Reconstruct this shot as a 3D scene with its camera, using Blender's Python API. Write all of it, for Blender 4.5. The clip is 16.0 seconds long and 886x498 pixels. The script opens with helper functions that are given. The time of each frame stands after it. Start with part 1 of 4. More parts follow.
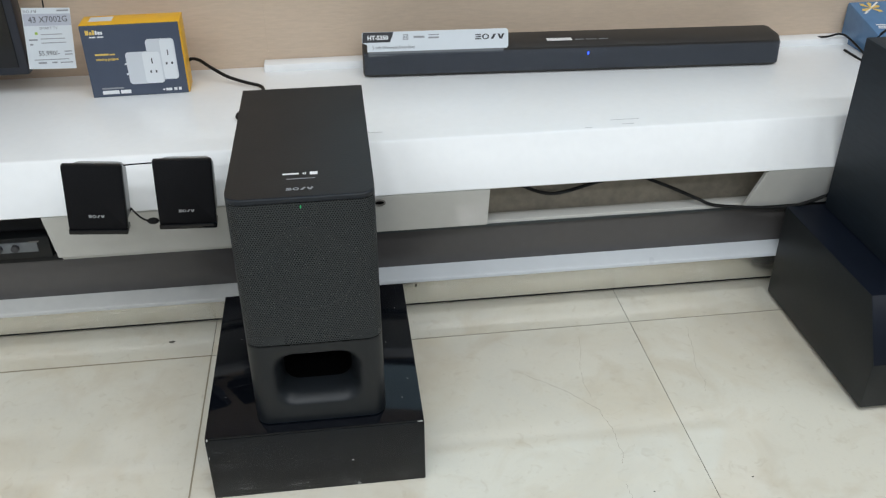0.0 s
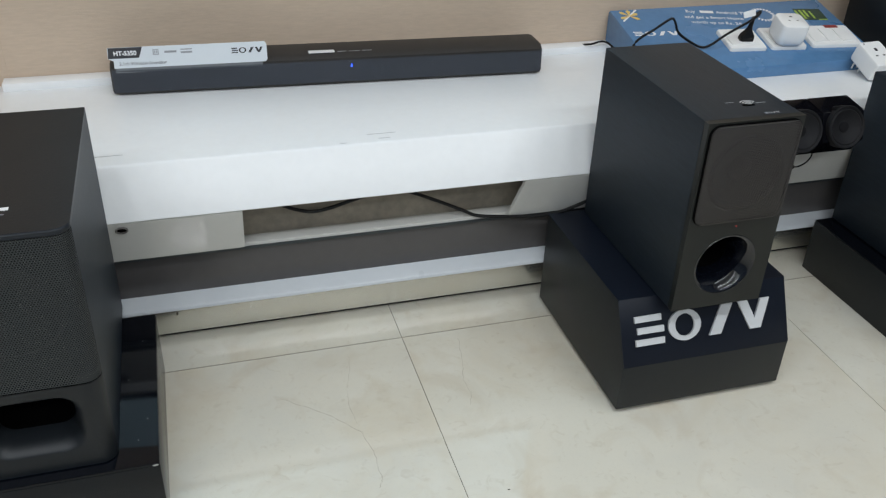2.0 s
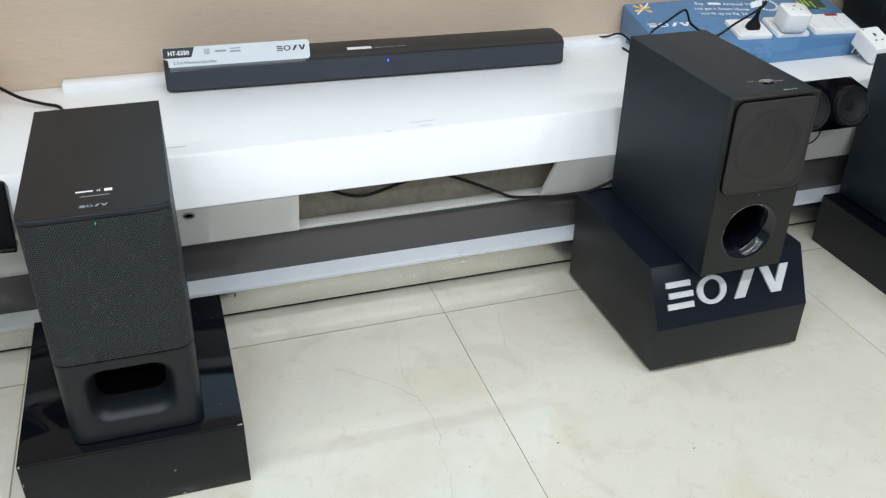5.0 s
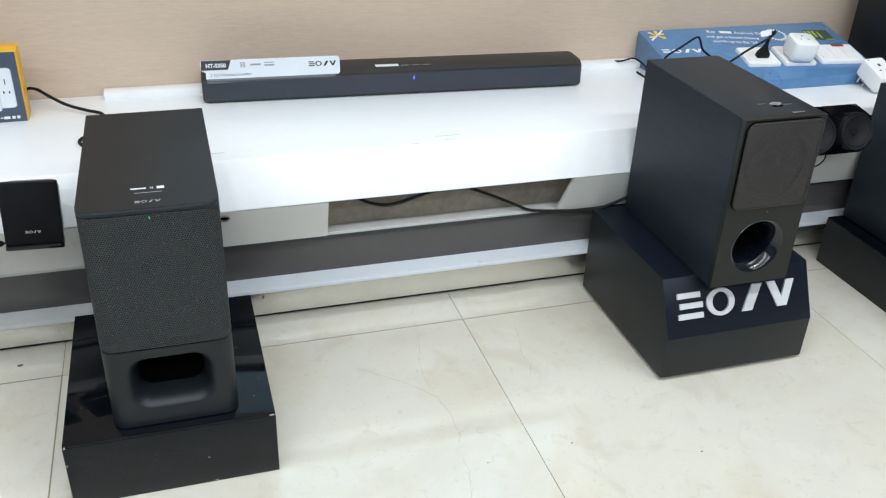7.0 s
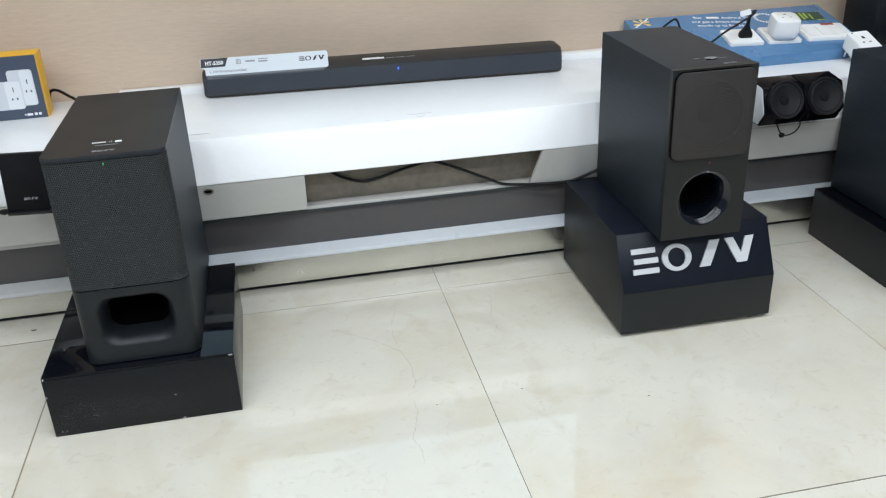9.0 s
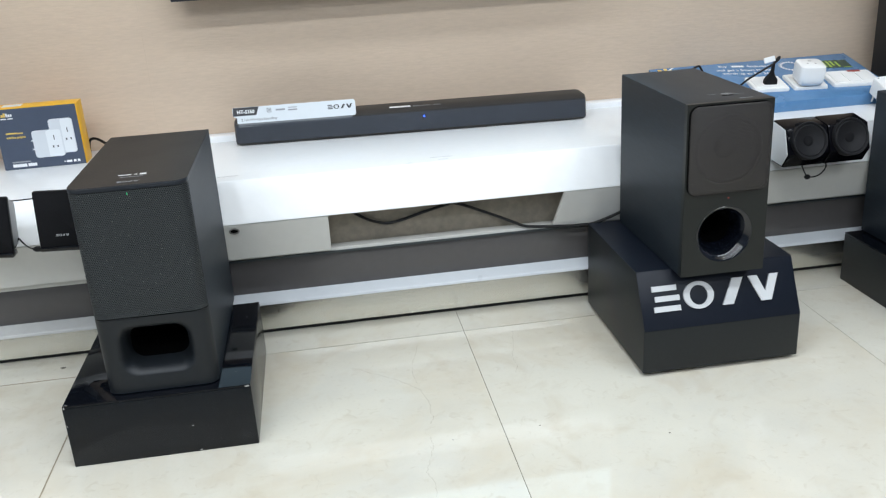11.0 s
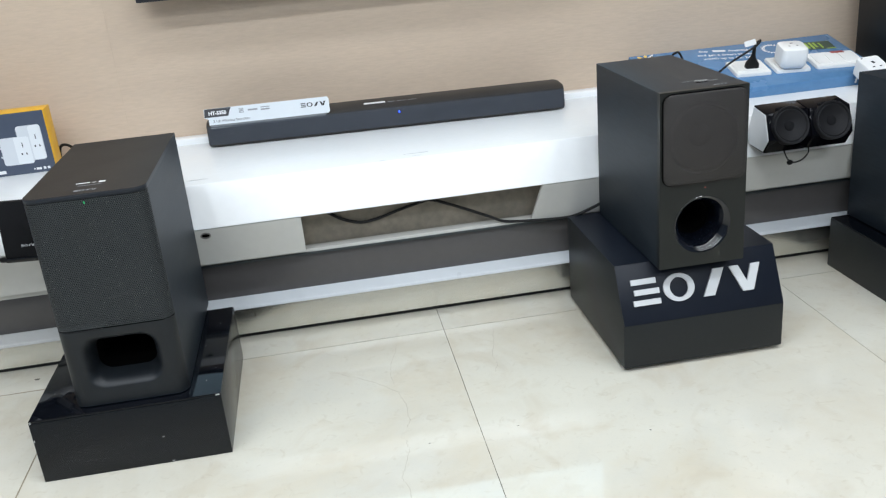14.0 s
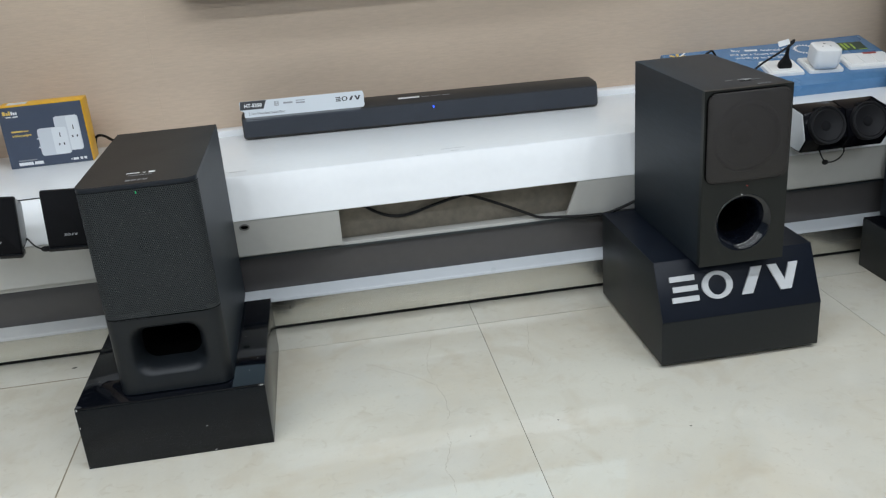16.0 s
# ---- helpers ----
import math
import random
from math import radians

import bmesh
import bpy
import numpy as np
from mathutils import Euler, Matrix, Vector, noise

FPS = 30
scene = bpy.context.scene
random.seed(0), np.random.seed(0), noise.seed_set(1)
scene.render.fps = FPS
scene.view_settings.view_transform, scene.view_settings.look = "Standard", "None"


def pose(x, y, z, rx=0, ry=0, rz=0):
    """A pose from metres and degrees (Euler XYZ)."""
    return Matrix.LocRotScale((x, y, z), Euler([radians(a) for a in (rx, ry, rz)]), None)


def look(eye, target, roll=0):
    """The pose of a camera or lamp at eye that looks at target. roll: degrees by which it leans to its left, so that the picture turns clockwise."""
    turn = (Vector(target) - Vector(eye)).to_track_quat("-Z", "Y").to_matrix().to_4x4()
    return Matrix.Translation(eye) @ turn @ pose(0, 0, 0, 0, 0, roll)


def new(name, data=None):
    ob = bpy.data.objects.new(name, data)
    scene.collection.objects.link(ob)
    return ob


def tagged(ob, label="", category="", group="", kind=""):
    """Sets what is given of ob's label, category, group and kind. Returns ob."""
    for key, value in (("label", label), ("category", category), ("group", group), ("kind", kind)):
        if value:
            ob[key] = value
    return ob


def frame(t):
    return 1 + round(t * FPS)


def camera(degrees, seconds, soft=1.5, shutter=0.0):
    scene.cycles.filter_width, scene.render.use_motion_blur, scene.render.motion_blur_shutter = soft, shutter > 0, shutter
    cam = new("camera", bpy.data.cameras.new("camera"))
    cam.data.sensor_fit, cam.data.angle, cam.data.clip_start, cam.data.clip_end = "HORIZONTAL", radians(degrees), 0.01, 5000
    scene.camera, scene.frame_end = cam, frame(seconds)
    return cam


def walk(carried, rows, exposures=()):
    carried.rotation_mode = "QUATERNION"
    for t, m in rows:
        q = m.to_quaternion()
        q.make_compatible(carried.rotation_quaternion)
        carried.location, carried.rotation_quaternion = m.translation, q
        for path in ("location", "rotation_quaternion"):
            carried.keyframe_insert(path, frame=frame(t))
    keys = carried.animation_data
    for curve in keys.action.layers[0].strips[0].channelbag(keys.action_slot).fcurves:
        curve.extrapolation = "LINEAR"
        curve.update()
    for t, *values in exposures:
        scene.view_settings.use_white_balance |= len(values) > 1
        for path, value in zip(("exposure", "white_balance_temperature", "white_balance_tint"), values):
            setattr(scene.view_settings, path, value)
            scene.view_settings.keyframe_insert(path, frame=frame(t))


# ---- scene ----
cam = camera(53.3, 16.0, soft=1.25)
PATH = [
    (0, (-0.2094, 0.0879, 1.046), (-0.003, 1.7815, 0.003), -0.4),
    (0.5, (-0.1816, 0.0834, 1.041), (0.0349, 1.7776, 0.0), 0.0),
    (1, (-0.1271, 0.0927, 1.046), (0.1421, 1.78, 0.006), 0.7),
    (1.5, (-0.0665, 0.1015, 1.053), (0.3374, 1.761, 0.013), 1.9),
    (2, (-0.0172, 0.106, 1.054), (0.4974, 1.7367, 0.017), 2.2),
    (2.5, (0.0173, 0.1153, 1.048), (0.5597, 1.7405, 0.016), 1.6),
    (3, (0.0325, 0.1185, 1.046), (0.5748, 1.7437, 0.014), 0.7),
    (3.5, (0.0159, 0.1073, 1.049), (0.5573, 1.7346, 0.02), 0.4),
    (4, (-0.0287, 0.0966, 1.054), (0.5106, 1.721, 0.019), 0.2),
    (4.5, (-0.0924, 0.0648, 1.062), (0.4439, 1.6894, 0.025), 0.6),
    (4.7, (-0.1196, 0.0422, 1.064), (0.4178, 1.6687, 0.031), 0.8),
    (6.8, (-0.2296, -0.0713, 1.084), (0.3183, 1.5847, 0.105), 2.4),
    (7, (-0.2181, -0.0609, 1.078), (0.325, 1.5984, 0.102), 2.4),
    (7.5, (-0.2025, -0.0887, 1.058), (0.3363, 1.5838, 0.104), 2.2),
    (8, (-0.1252, -0.1628, 1.054), (0.348, 1.5381, 0.115), 0.8),
    (8.2, (-0.0844, -0.2059, 1.038), (0.3437, 1.5133, 0.109), -0.2),
    (10.5, (0.0526, -0.3452, 0.894), (0.3248, 1.4963, 0.163), -3.3),
    (11, (0.0583, -0.3525, 0.894), (0.3011, 1.5035, 0.189), -3.5),
    (11.5, (0.0587, -0.3635, 0.892), (0.3056, 1.4932, 0.191), -3.5),
    (12, (0.0606, -0.3656, 0.888), (0.3056, 1.4932, 0.191), -3.6),
    (12.5, (0.0739, -0.3593, 0.89), (0.3148, 1.4978, 0.187), -3.7),
    (13, (0.1041, -0.3368, 0.889), (0.346, 1.5202, 0.186), -4.1),
    (13.5, (0.12, -0.3206, 0.888), (0.3558, 1.5357, 0.182), -4.9),
    (14, (0.1219, -0.3217, 0.89), (0.3555, 1.5287, 0.167), -5.3),
    (14.5, (0.1227, -0.3268, 0.891), (0.3552, 1.5227, 0.166), -5.3),
    (15, (0.1025, -0.3307, 0.889), (0.3279, 1.5171, 0.159), -5.3),
    (15.5, (0.0705, -0.3281, 0.892), (0.2979, 1.5187, 0.159), -4.9),
    (16, (0.0478, -0.3219, 0.895), (0.2743, 1.5269, 0.166), -4.6),
]
walk(cam, [(t, look(eye, target, roll)) for t, eye, target, roll in PATH],
     [(0, -0.21, 6500, 10), (0.5, -0.22, 6490, 10), (1.0, -0.22, 6480, 10), (1.5, -0.31, 6480, 10), (2.0, -0.34, 6460, 10), (2.5, -0.29, 6460, 10), (3.0, 0.18, 6380, 10), (3.5, 0.19, 6380, 10), (4.0, 0.03, 6380, 10), (4.5, 0.01, 6380, 10), (7.0, 0.20, 6300, 10), (7.5, 0.18, 6300, 10), (8.0, 0.04, 6300, 10), (8.2, 0.03, 6300, 10), (10.3, 0.17, 6280, 10), (11.0, 0.20, 6280, 10), (14.5, 0.20, 6280, 10), (15.0, 0.01, 6290, 10), (15.5, -0.26, 6300, 10), (16.0, -0.28, 6300, 10)])

# ---- light ----
world = bpy.data.worlds.new("world")
world.use_nodes = True
world.node_tree.nodes["Background"].inputs[0].default_value = (0.8, 0.88, 1.0, 1)
world.node_tree.nodes["Background"].inputs[1].default_value = 0.1
scene.world = world
scene.view_settings.exposure = 0.0


def ceiling_lamp(x, y, sx, sy, watts, z=2.78, colour=(0.90, 0.955, 1.0)):
    data = bpy.data.lights.new("ceiling_lamp", "AREA")
    data.shape, data.size, data.size_y, data.energy, data.color = "RECTANGLE", sx, sy, watts, colour
    ob = new("ceiling_lamp", data)
    ob.location = (x, y, z)
    return ob


for k in range(9):
    lx = -2.58 + 0.62 * k
    for ly, reach, slope, sx, sy in ((-3.0, 0.76, 0.3, 0.26, 0.20), (-1.75, 0.88, 0.3, 0.26, 0.20), (-0.30, 0.86, 0.6, 0.20, 0.16), (0.75, 0.48, 1.2, 0.36, 0.30)):
        ceiling_lamp(lx, ly, sx, sy, 0.444 * reach * (18.8 + slope * lx))


# ---- materials ----
def material(name, base, rough=0.5, metal=0.0, vary=0.08, grain=60.0, blot=4.0, bump=0.05, coat=0.0, rough_vary=0.1, spec=0.5, stretch=(1, 1, 1)):
    m = bpy.data.materials.new(name)
    m.use_nodes = True
    nt = m.node_tree
    b = nt.nodes["Principled BSDF"]
    b.inputs["Metallic"].default_value = metal
    b.inputs["Coat Weight"].default_value = coat
    b.inputs["Coat Roughness"].default_value = 0.06
    b.inputs["Specular IOR Level"].default_value = spec
    co = nt.nodes.new("ShaderNodeTexCoord")
    mp = nt.nodes.new("ShaderNodeMapping")
    mp.inputs["Scale"].default_value = stretch
    nt.links.new(co.outputs["Object"], mp.inputs[0])
    fine, wide = nt.nodes.new("ShaderNodeTexNoise"), nt.nodes.new("ShaderNodeTexNoise")
    fine.inputs["Scale"].default_value, wide.inputs["Scale"].default_value = grain, blot
    fine.inputs["Detail"].default_value = wide.inputs["Detail"].default_value = 4
    for n in (fine, wide):
        nt.links.new(mp.outputs[0], n.inputs["Vector"])
    add = nt.nodes.new("ShaderNodeMath")
    add.operation = "ADD"
    nt.links.new(fine.outputs[0], add.inputs[0])
    nt.links.new(wide.outputs[0], add.inputs[1])
    ramp = nt.nodes.new("ShaderNodeMapRange")
    ramp.inputs[1].default_value, ramp.inputs[2].default_value = 0.6, 1.4
    ramp.inputs[3].default_value, ramp.inputs[4].default_value = 1 - vary, 1 + vary
    nt.links.new(add.outputs[0], ramp.inputs[0])
    mul = nt.nodes.new("ShaderNodeVectorMath")
    mul.operation = "SCALE"
    mul.inputs[0].default_value = base
    nt.links.new(ramp.outputs[0], mul.inputs["Scale"])
    nt.links.new(mul.outputs[0], b.inputs["Base Color"])
    rr = nt.nodes.new("ShaderNodeMapRange")
    rr.inputs[1].default_value, rr.inputs[2].default_value = 0.3, 0.7
    rr.inputs[3].default_value, rr.inputs[4].default_value = rough * (1 - rough_vary), min(1, rough * (1 + rough_vary))
    nt.links.new(wide.outputs[0], rr.inputs[0])
    nt.links.new(rr.outputs[0], b.inputs["Roughness"])
    if bump:
        bp = nt.nodes.new("ShaderNodeBump")
        bp.inputs["Strength"].default_value, bp.inputs["Distance"].default_value = bump, 0.002
        nt.links.new(fine.outputs[0], bp.inputs["Height"])
        nt.links.new(bp.outputs[0], b.inputs["Normal"])
    return m


def plain(name, base, rough=0.5, glow=0.0):
    m = bpy.data.materials.new(name)
    m.use_nodes = True
    b = m.node_tree.nodes["Principled BSDF"]
    b.inputs["Base Color"].default_value = (*base, 1)
    b.inputs["Roughness"].default_value = rough
    if glow:
        b.inputs["Emission Color"].default_value = (*base, 1)
        b.inputs["Emission Strength"].default_value = glow
    return m


def perforated(name, solid, pitch, hole, rough=0.55):
    """Punched sheet: staggered rows of round holes, open to what lies behind, in the plane of x and z."""
    m = material(name, solid, rough, vary=0.05)
    nt = m.node_tree
    b = nt.nodes["Principled BSDF"]
    half = (pitch / 2, 1.0, pitch * 0.866)
    co = nt.nodes.new("ShaderNodeTexCoord")

    def vec(op, a, *rest):
        n = nt.nodes.new("ShaderNodeVectorMath")
        n.operation = op
        nt.links.new(a, n.inputs[0])
        for k, v in enumerate(rest):
            n.inputs[k + 1].default_value = v
        return n

    # across the sheet: x, and on round the corners the depth as well
    split, join = nt.nodes.new("ShaderNodeSeparateXYZ"), nt.nodes.new("ShaderNodeCombineXYZ")
    nt.links.new(co.outputs["Object"], split.inputs[0])
    side, across = nt.nodes.new("ShaderNodeMath"), nt.nodes.new("ShaderNodeMath")
    side.operation, across.operation = "SIGN", "MULTIPLY_ADD"
    nt.links.new(split.outputs["X"], side.inputs[0])
    nt.links.new(side.outputs[0], across.inputs[0])
    nt.links.new(split.outputs["Y"], across.inputs[1])
    nt.links.new(split.outputs["X"], across.inputs[2])
    nt.links.new(across.outputs[0], join.inputs["X"])
    nt.links.new(split.outputs["Z"], join.inputs["Z"])
    flat = join.outputs[0]
    near = []
    for shift in ((0, 0, 0), half):
        cell = vec("WRAP", vec("ADD", flat, shift).outputs[0], half, tuple(-v for v in half)).outputs[0]
        near.append(vec("LENGTH", vec("MULTIPLY", cell, (1, 0, 1)).outputs[0]).outputs["Value"])
    low = nt.nodes.new("ShaderNodeMath")
    low.operation = "MINIMUM"
    nt.links.new(near[0], low.inputs[0])
    nt.links.new(near[1], low.inputs[1])
    mr = nt.nodes.new("ShaderNodeMapRange")
    mr.inputs[1].default_value, mr.inputs[2].default_value = hole * 0.85, hole * 1.15
    nt.links.new(low.outputs[0], mr.inputs[0])
    gap, mix = nt.nodes.new("ShaderNodeBsdfTransparent"), nt.nodes.new("ShaderNodeMixShader")
    nt.links.new(mr.outputs[0], mix.inputs[0])
    nt.links.new(gap.outputs[0], mix.inputs[1])
    nt.links.new(b.outputs[0], mix.inputs[2])
    nt.links.new(mix.outputs[0], nt.nodes["Material Output"].inputs["Surface"])
    return m


WHITE = material("white_gloss_laminate", (0.84, 0.853, 0.862), 0.26, vary=0.02, spec=0.4, bump=0.01, blot=2.5, rough_vary=0.03)
CREAM = material("cream_panel", (0.59, 0.585, 0.555), 0.3, vary=0.03, bump=0.0, coat=1.0)
CREAM.node_tree.nodes["Principled BSDF"].inputs["Coat Roughness"].default_value = 0.02
RECESS = material("recess_board", (0.215, 0.187, 0.148), 0.6, vary=0.30, blot=9)
GREY = material("grey_glass_band", (0.086, 0.081, 0.080), 0.2, vary=0.05, bump=0)
STRIP = material("white_profile", (0.55, 0.575, 0.60), 0.3, vary=0.03)
# profile of the left module: darker and creamier than STRIP
STRIP_LEFT = material("dull_cream_profile", (0.47, 0.47, 0.455), 0.35, vary=0.06)
STEEL = material("brushed_steel_skirting", (0.70, 0.69, 0.64), 0.24, 0.85, vary=0.06, grain=80, bump=0.06, stretch=(0.1, 1, 3))
# near-black for gaps and feet, and for shade painted into the left recess
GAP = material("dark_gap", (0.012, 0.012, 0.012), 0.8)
WALLPAPER = material("beige_woven_wallpaper", (0.565, 0.448, 0.343), 0.75, vary=0.08, grain=160, blot=7, bump=0.25, stretch=(0.25, 1, 1.6))
PAINT = material("white_ceiling_paint", (0.78, 0.78, 0.76), 0.8, vary=0.02)
SHOP_WALL = material("grey_shop_wall", (0.12, 0.145, 0.18), 0.8, vary=0.05)
BLACK_VINYL = material("black_wood_grain_vinyl", (0.0148, 0.0215, 0.0295), 0.48, vary=0.3, spec=0.30, grain=220, bump=0.12, stretch=(1, 0.12, 1))
BLACK_TOP = material("black_matt_top", (0.0120, 0.0112, 0.0115), 0.5, spec=0.28, vary=0.15, grain=240, bump=0.08)
BLACK_PLASTIC = material("black_satin_plastic", (0.0080, 0.0092, 0.0100), 0.36, spec=0.3, vary=0.08, grain=300, bump=0.03)
BLACK_MATT = material("charcoal_plastic", (0.0082, 0.0105, 0.0132), 0.45, spec=0.36, vary=0.08, grain=300, bump=0.05)
ACRYLIC = material("black_gloss_acrylic", (0.003, 0.0038, 0.006), 0.07, spec=0.22, vary=0.1, bump=0.0, rough_vary=0.5)
NAVY_LAMINATE = material("navy_black_laminate", (0.0060, 0.0085, 0.0155), 0.38, vary=0.08, bump=0.02, spec=0.25)
ACRYLIC_SIDE = material("black_gloss_side", (0.0056, 0.0072, 0.0092), 0.2, vary=0.1, bump=0.0, spec=0.28, rough_vary=0.3)
STAND_SIDE = material("black_laminate", (0.0150, 0.0172, 0.0182), 0.42, spec=0.28, vary=0.12, grain=120, bump=0.04)
PORT_GLOSS = material("port_gloss", (0.003, 0.004, 0.007), 0.07, vary=0.05, grain=120, bump=0.12, coat=0.2)
EDGE_BLUE = material("blue_black_edge", (0.0105, 0.0145, 0.021), 0.40, spec=0.32, vary=0.05, bump=0)
BAFFLE = material("olive_black_front", (0.0135, 0.0150, 0.0138), 0.42, spec=0.30, vary=0.08, grain=300, bump=0.03)
RIM = material("satin_black_rubber", (0.0095, 0.0095, 0.011), 0.65, spec=0.22, vary=0.1, bump=0.05)
TRIM = material("blue_grey_trim", (0.045, 0.054, 0.058), 0.35, 0.3, vary=0.05)
GLOSS_BASE = material("gloss_black_base", (0.004, 0.004, 0.005), 0.08, vary=0.05, bump=0, spec=0.4)
PIANO = material("piano_black", (0.003, 0.003, 0.0045), 0.10, vary=0.05, bump=0, spec=0.06)
DEEP = material("deep_black", (0.003, 0.003, 0.003), 0.9, bump=0, spec=0.03)
MESH_A = perforated("punched_steel_grille", (0.0235, 0.0280, 0.0315), 0.0036, 0.00098)
MESH_B = perforated("fine_brown_black_grille", (0.040, 0.0355, 0.034), 0.0030, 0.00092)
MESH_BAR = perforated("fine_bar_grille", (0.050, 0.058, 0.075), 0.0020, 0.00055)
DRIVER = material("driver_rubber", (0.0115, 0.0118, 0.0120), 0.7, spec=0.15, vary=0.08, bump=0.02)
BAR_TOP = material("brown_black_plastic", (0.030, 0.027, 0.025), 0.5, vary=0.1, grain=260, bump=0.05)
CONE = material("speaker_cone", (0.012, 0.012, 0.012), 0.6, spec=0.2)
CABLE = material("black_cable_rubber", (0.007, 0.007, 0.007), 0.5, bump=0, spec=0.25)
LOGO = plain("logo_silver", (0.60, 0.61, 0.62), 0.35)
PRINT = plain("print_white", (0.8, 0.81, 0.82), 0.4)
SILVER_PRINT = plain("print_silver", (0.45, 0.46, 0.47), 0.4)
CARD_INK = plain("card_ink", (0.085, 0.085, 0.095), 0.5)
PRINT_GREY = plain("print_grey", (0.28, 0.29, 0.31), 0.5)
INK = plain("print_dark", (0.03, 0.03, 0.035), 0.45)
PAPER = material("card_paper", (0.66, 0.70, 0.735), 0.4, vary=0.02, bump=0.02)
YELLOW = material("yellow_carton", (0.79, 0.43, 0.012), 0.42, vary=0.04, bump=0.02)
NAVY = material("slate_blue_carton", (0.058, 0.075, 0.115), 0.4, vary=0.05, bump=0.02)
BLUE = material("blue_printed_board", (0.095, 0.215, 0.40), 0.26, vary=0.1, bump=0.02, blot=6)
PLATE = material("white_socket_plastic", (0.86, 0.865, 0.86), 0.25, vary=0.02, bump=0)
GOLD = plain("gold_print", (0.75, 0.52, 0.12), 0.4)
GREEN_PRINT = plain("lime_print", (0.35, 0.5, 0.08), 0.4)
RED_PRINT = plain("red_print", (0.30, 0.05, 0.045), 0.4)
GREEN_LED = plain("green_led", (0.0, 0.42, 0.12), 0.4, 0.28)
BLUE_LED = plain("blue_led", (0.02, 0.08, 1.0), 0.4, 4.0)
SCREEN = plain("lit_screen", (0.50, 0.72, 0.85), 0.3, 0.55)
DARK_SCREEN = material("dark_screen_glass", (0.006, 0.006, 0.007), 0.12, vary=0.05, bump=0)
TV_EDGE = material("navy_black_bezel", (0.010, 0.013, 0.022), 0.3, vary=0.1, bump=0)
SMOKE = material("speaker_cloth", (0.008, 0.008, 0.0092), 0.9, vary=0.15, grain=400, bump=0.2, spec=0.15)
HOLDER = material("grey_holder_plastic", (0.30, 0.305, 0.31), 0.4, vary=0.04)
PALE_CAP = material("pale_grey_cap", (0.6, 0.61, 0.62), 0.3, vary=0.03)
CHIP = material("chipped_board", (0.42, 0.41, 0.39), 0.8)
GROMMET = material("grey_grommet", (0.16, 0.15, 0.14), 0.35)
SEAM = material("seam_shade", (0.53, 0.418, 0.318), 0.8)
SPOT = material("floor_stain", (0.10, 0.09, 0.07), 0.7)
HAIR = material("hairline_crack", (0.37, 0.325, 0.245), 0.6)
SCRATCH = material("grey_scratch", (0.45, 0.46, 0.47), 0.5)
RED_LED = plain("red_led", (0.35, 0.02, 0.02), 0.4, 0.15)


